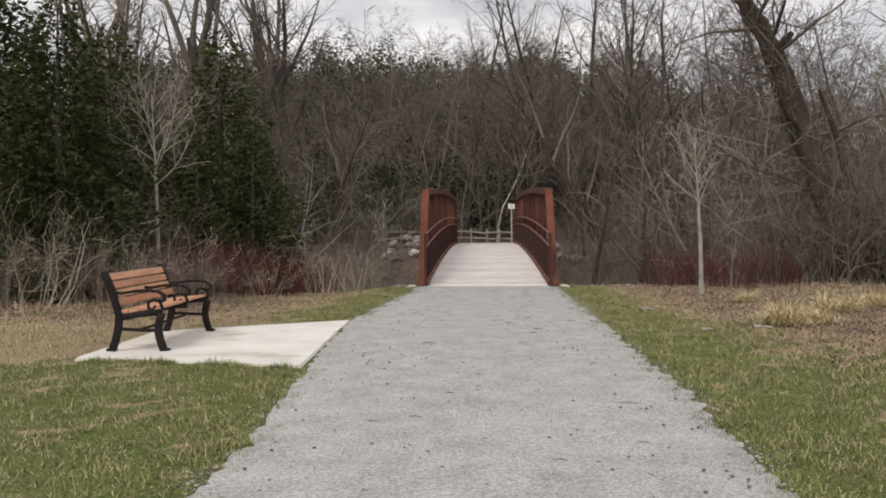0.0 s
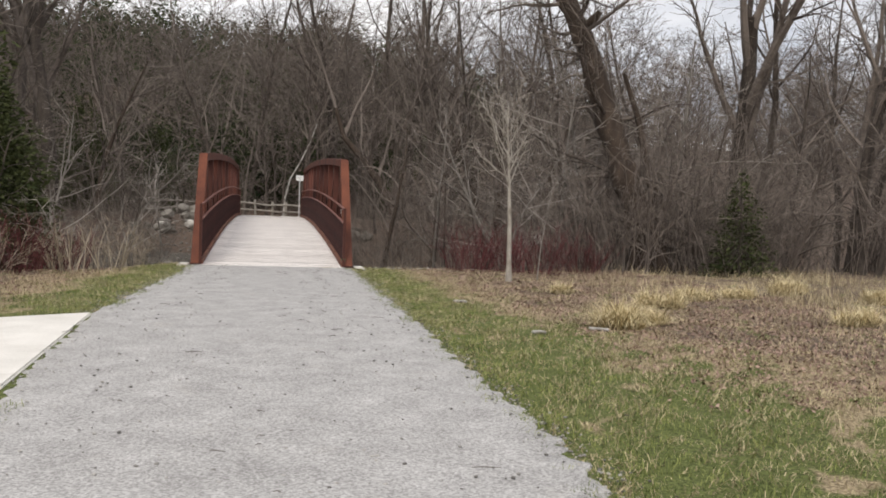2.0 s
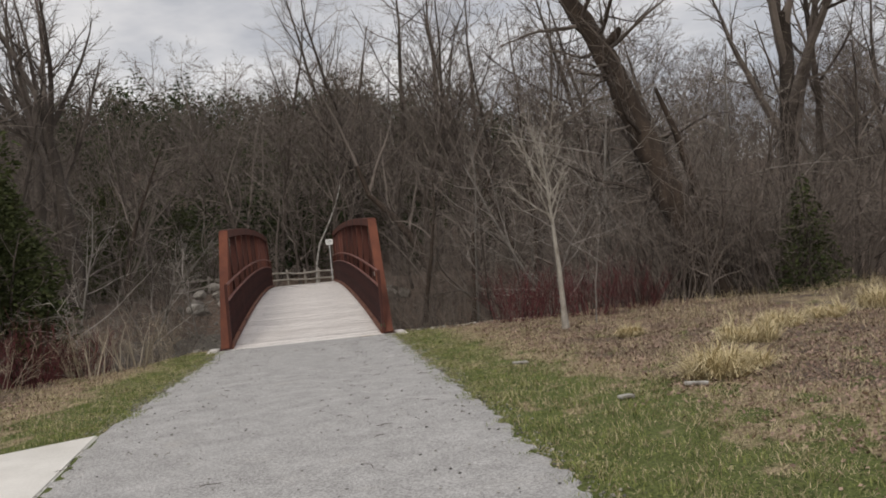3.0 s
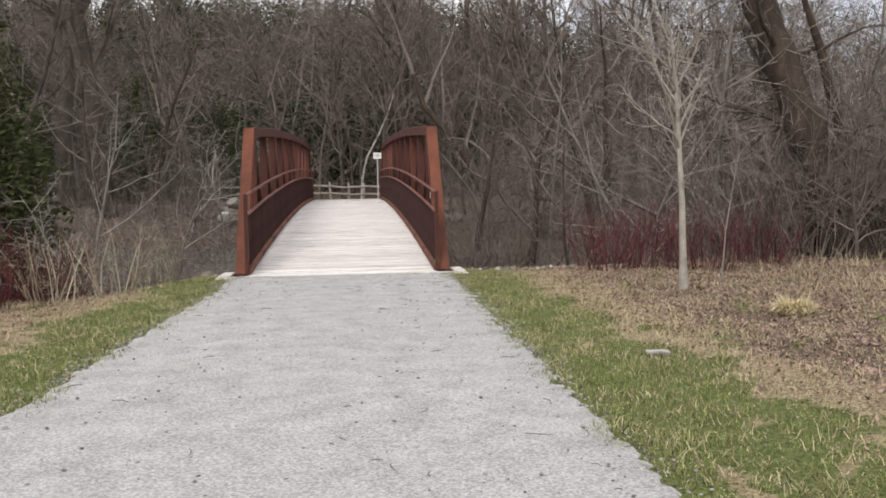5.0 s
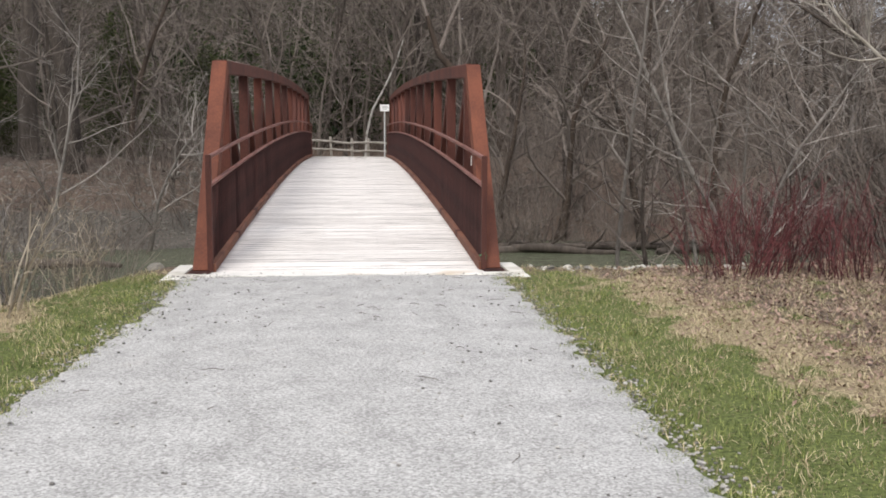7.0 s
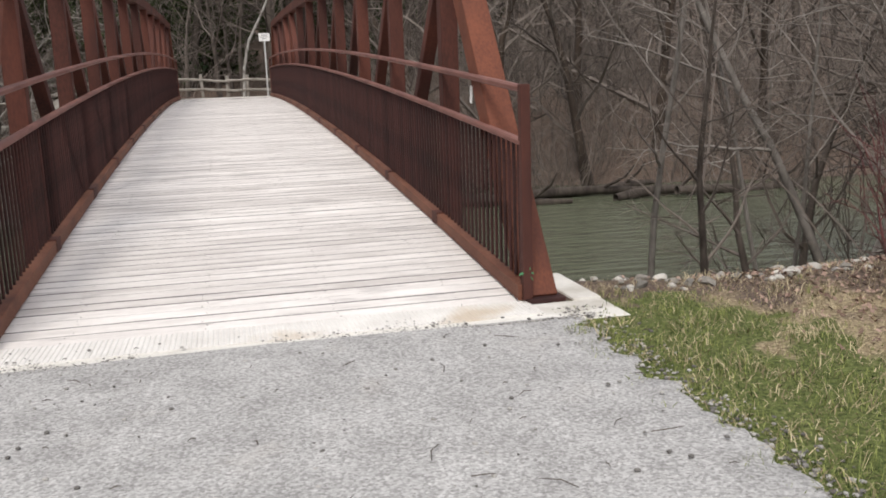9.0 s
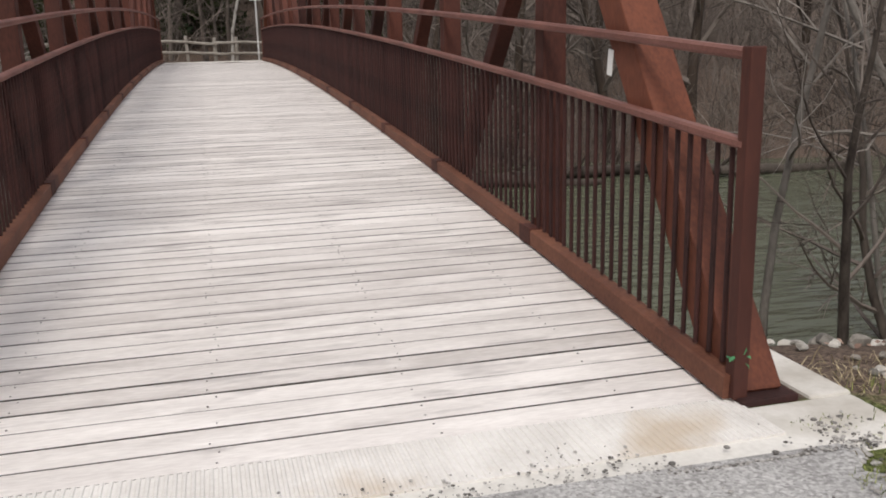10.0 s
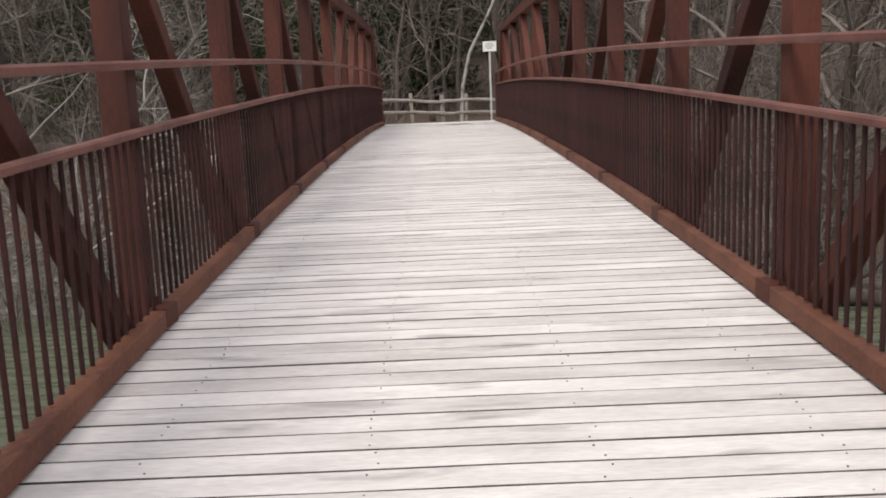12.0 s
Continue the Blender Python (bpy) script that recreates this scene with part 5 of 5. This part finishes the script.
gx, gy = spread(800000, -8, 7, 2.5, 24.4, lambda x, y: near_path(x, y) ** 1.3 * greenness(x, y) * 0.95, -0.02)
blades(grng, gx, gy, 0.046, 0.0021, 0.6, "grass", GRASS, "short green spring grass beside the path", "grass")
ey = grng.uniform(3, 24, 40000)
side = grng.uniform(0, 1, 40000) < 0.5
ex = np.where(side, path_left(ey) + 0.22 - np.abs(grng.normal(0, 0.2, 40000)) - 0.12 * grng.uniform(0, 1, 40000), path_right(ey) - 0.22 + np.abs(grng.normal(0, 0.2, 40000)) + 0.12 * grng.uniform(0, 1, 40000))
keep = (patch(ex * 2, ey * 2.2, 2.0) > -0.15) & ((ey < 9.4) | (ey > 14.1) | (ex > 0))
blades(grng, ex[keep], ey[keep], 0.045, 0.0022, 0.8, "grass", GRASS, "thin grass creeping over the path's edge", "grass")
gx, gy = spread(560000, -8, 8, 2.5, 24.5, lambda x, y: near_path(x, y) * np.clip(0.40 + 0.7 * (1 - greenness(x, y)) + 0.5 * patch(x, y, 2.6) + 0.5 * patch(x, y + 2, 6.1), 0, 1), 0.03)
blades(grng, gx, gy, 0.085, 0.0021, 1.35, "dry_grass", STRAW, "flattened dry straw among the grass", "grass")
gx, gy = spread(60000, 4.2, 16, 9, 24.5, lambda x, y: smooth(5.0, 10, x) * np.clip(0.35 + 0.9 * patch(x, y, 0.8), 0, 1) * 0.8)
blades(grng, gx, gy, 0.24, 0.0032, 0.9, "tall_dry_grass", STRAW, "tall dry straw-coloured meadow grass", "grass")
gx, gy = spread(22000, -12, -3.6, 8, 19.5, lambda x, y: smooth(-3.5, -6.0, x) * (0.5 + 0.5 * patch(x, y, 0.9)) * 0.8)
blades(grng, gx, gy, 0.17, 0.003, 1.0, "tall_dry_grass", STRAW, "bent dry straw-coloured weeds below the wood", "grass")


gx = np.concatenate([grng.uniform(-16, -2.6, 16000), grng.uniform(2.6, 16, 12000)])
gy = np.where(grng.uniform(0, 1, 28000) < 0.8, grng.uniform(40, 57, 28000), grng.uniform(23.5, 26.5, 28000))
keep = ((patch(gx, gy, 0.6) > -0.2) & (gy > 30) | (gx < -3.2)) & ~((gx < -2) & (gx > -4.6) & (gy > 38) & (gy < 46))
blades(grng, gx[keep], gy[keep], 0.34, 0.006, 0.9, "dead_weeds", TWIG, "dead brown weeds along the river banks", "weeds")


gx, gy = spread(70000, 2.8, 11, 8, 23, lambda x, y: np.clip(0.5 + 0.7 * patch(x, y, 1.1), 0, 1) * 0.7)
blades(grng, gx, gy, 0.13, 0.0024, 1.4, "dry_grass", STRAW, "matted dry straw over the meadow", "grass")
f = grng.uniform(0, 1, 2600)
gx = -1.95 - 2.4 * f + grng.normal(0, 0.02, 2600)
gy = 9.62 + 0.5 * f - 0.03 + grng.normal(0, 0.04, 2600)
blades(grng, gx, gy, 0.06, 0.0022, 0.7, "grass", GRASS, "grass lapping over the slab's edge", "grass")


def tuft(x, y, size, n=1700):
    a = grng.uniform(0, 6.283, n)
    r = size * 0.28 * np.sqrt(grng.uniform(0, 1, n))
    return blades(grng, x + r * np.cos(a), y + r * np.sin(a), 0.34 * size, 0.0055, 1.3, "grass_tuft", BLOND, "pale blond tuft of dead grass", "grass tuft")


for tx, ty, s in ((3.9, 13.1, 1.0), (4.35, 13.4, 0.8), (5.6, 15.6, 1.1), (6.8, 16.9, 1.0), (4.9, 18.0, 0.6), (7.4, 13.6, 0.9), (8.1, 17.8, 0.9), (9.6, 18.6, 1.1), (10.6, 17.2, 1.0)):
    tagged(tuft(tx, ty, s), group="straw tufts")

# dead leaves
lx, ly = spread(76000, 2.0, 9.0, 9.0, 26.5, lambda x, y: np.clip(smooth(2.4, 4.0, x) * (1.1 - greenness(x, y)), 0, 1))
lx2, ly2 = spread(22000, -9, -2.6, 13.5, 23, lambda x, y: np.clip(smooth(-2.8, -3.8, x), 0, 1))
lx, ly = np.concatenate([lx, lx2]), np.concatenate([ly, ly2])
n = len(lx)
a = grng.uniform(0, 6.283, n)
s = grng.uniform(0.007, 0.024, n)
lz = land(lx, ly) + grng.uniform(0.006, 0.03, n)
tz = grng.normal(0, 0.45, n)
d = np.stack([np.cos(a), np.sin(a), tz], 1) * s[:, None]
e = np.stack([-np.sin(a), np.cos(a), grng.normal(0, 0.45, n)], 1) * s[:, None] * 0.6
c = np.stack([lx, ly, lz], 1)
i = np.arange(n) * 4
tagged(mesh_object("leaf_litter", np.stack([c - d, c + e, c + d, c - e], 1).reshape(-1, 3), np.stack([i, i + 1, i + 2, i + 3], 1), LITTER), "brown dead leaves on the ground", "leaves", kind="stuff")

# loose stones and twigs on the path
spots = []
for i in range(3000):
    y = prng.uniform(4, 24)
    w = prng.random() if i % 2 else prng.choice((0.0, 1.0)) + prng.gauss(0, 0.03)
    x = path_left(y) + (path_right(y) - path_left(y)) * w
    spots.append((x, y, z_at(0, y) + (0.030 if 0.03 < w < 0.97 else 0.008), prng.uniform(0, 6.28), prng.choice((0.008, 0.01, 0.012, 0.016, 0.024)), prng.randrange(4)))
for i in range(1500):
    x = prng.uniform(-1.9, 1.9)
    y = 23.70 + abs(prng.gauss(0, 0.07)) * max(0.1, 0.9 + math.sin(3.1 * x) + 0.6 * math.sin(7.7 * x + 1))
    spots.append((x, y, 0.022, prng.uniform(0, 6.28), prng.choice((0.005, 0.007, 0.009, 0.014)), prng.randrange(4)))
for i in range(3400):
    y = prng.uniform(4, 24) if i % 2 else prng.uniform(15, 24)
    off = abs(prng.gauss(0, 0.11)) - 0.04
    x = path_left(y) - off if prng.random() < 0.45 else path_right(y) + off
    if y < 9.4 or y > 14.2 or x > 0:
        spots.append((x, y, z_at(x, y) + 0.006, prng.uniform(0, 6.28), prng.choice((0.012, 0.016, 0.02, 0.026)), prng.randrange(4)))
low = []
for s in range(4):
    bm = bmesh.new()
    bmesh.ops.create_icosphere(bm, subdivisions=1, radius=0.5)
    for v in bm.verts:
        v.co = Vector((v.co.x * 1.2, v.co.y, v.co.z * 0.6)) * (1 + 0.3 * noise.noise(v.co * 3 + Vector((s, 2, 1))))
    low.append((np.array([tuple(v.co) for v in bm.verts]), np.array([tuple(v.index for v in f.verts) for f in bm.faces])))
    bm.free()
scatter("path_pebbles", low, spots, PEBBLE, "loose limestone chips on the path", "pebbles")
t = Tubes()
for i in range(150):
    y = prng.uniform(5, 24) if i % 3 else prng.uniform(21, 24.0)
    x = prng.uniform(-1.9, 2.2)
    a, ln = prng.uniform(0, 6.28), prng.choice((0.03, 0.04, 0.06, 0.09, 0.15))
    z = z_at(0, y) + 0.040
    t.add([(x, y, z), (x + 0.5 * ln * math.cos(a), y + 0.5 * ln * math.sin(a), z + 0.006), (x + ln * math.cos(a + 0.2), y + ln * math.sin(a + 0.2), z)], [0.0025, 0.003, 0.0015], 4)
tagged(mesh_object("twigs", *t.arrays(), BARK), "small dark twigs lying on the path", "twigs", kind="stuff")
for x, y, ln, a in ((2.75, 12.55, 0.16, 0.4), (2.62, 15.9, 0.20, 0.1), (3.5, 12.7, 0.22, -0.3)):
    bm = add_box(bmesh.new(), (ln, 0.07, 0.03), pose(0, 0, 0, 0, 0, 0), 0.012)
    for v in bm.verts:
        v.co.y *= 1 + 0.4 * math.sin(v.co.x * 25)
    o = tagged(part("wood_chip", bm, BIRCH), "pale split piece of wood lying in grass", "wood", "wood chips")
    o.matrix_basis = pose(x, y, z_at(x, y) + 0.03, 4, 3, math.degrees(a))
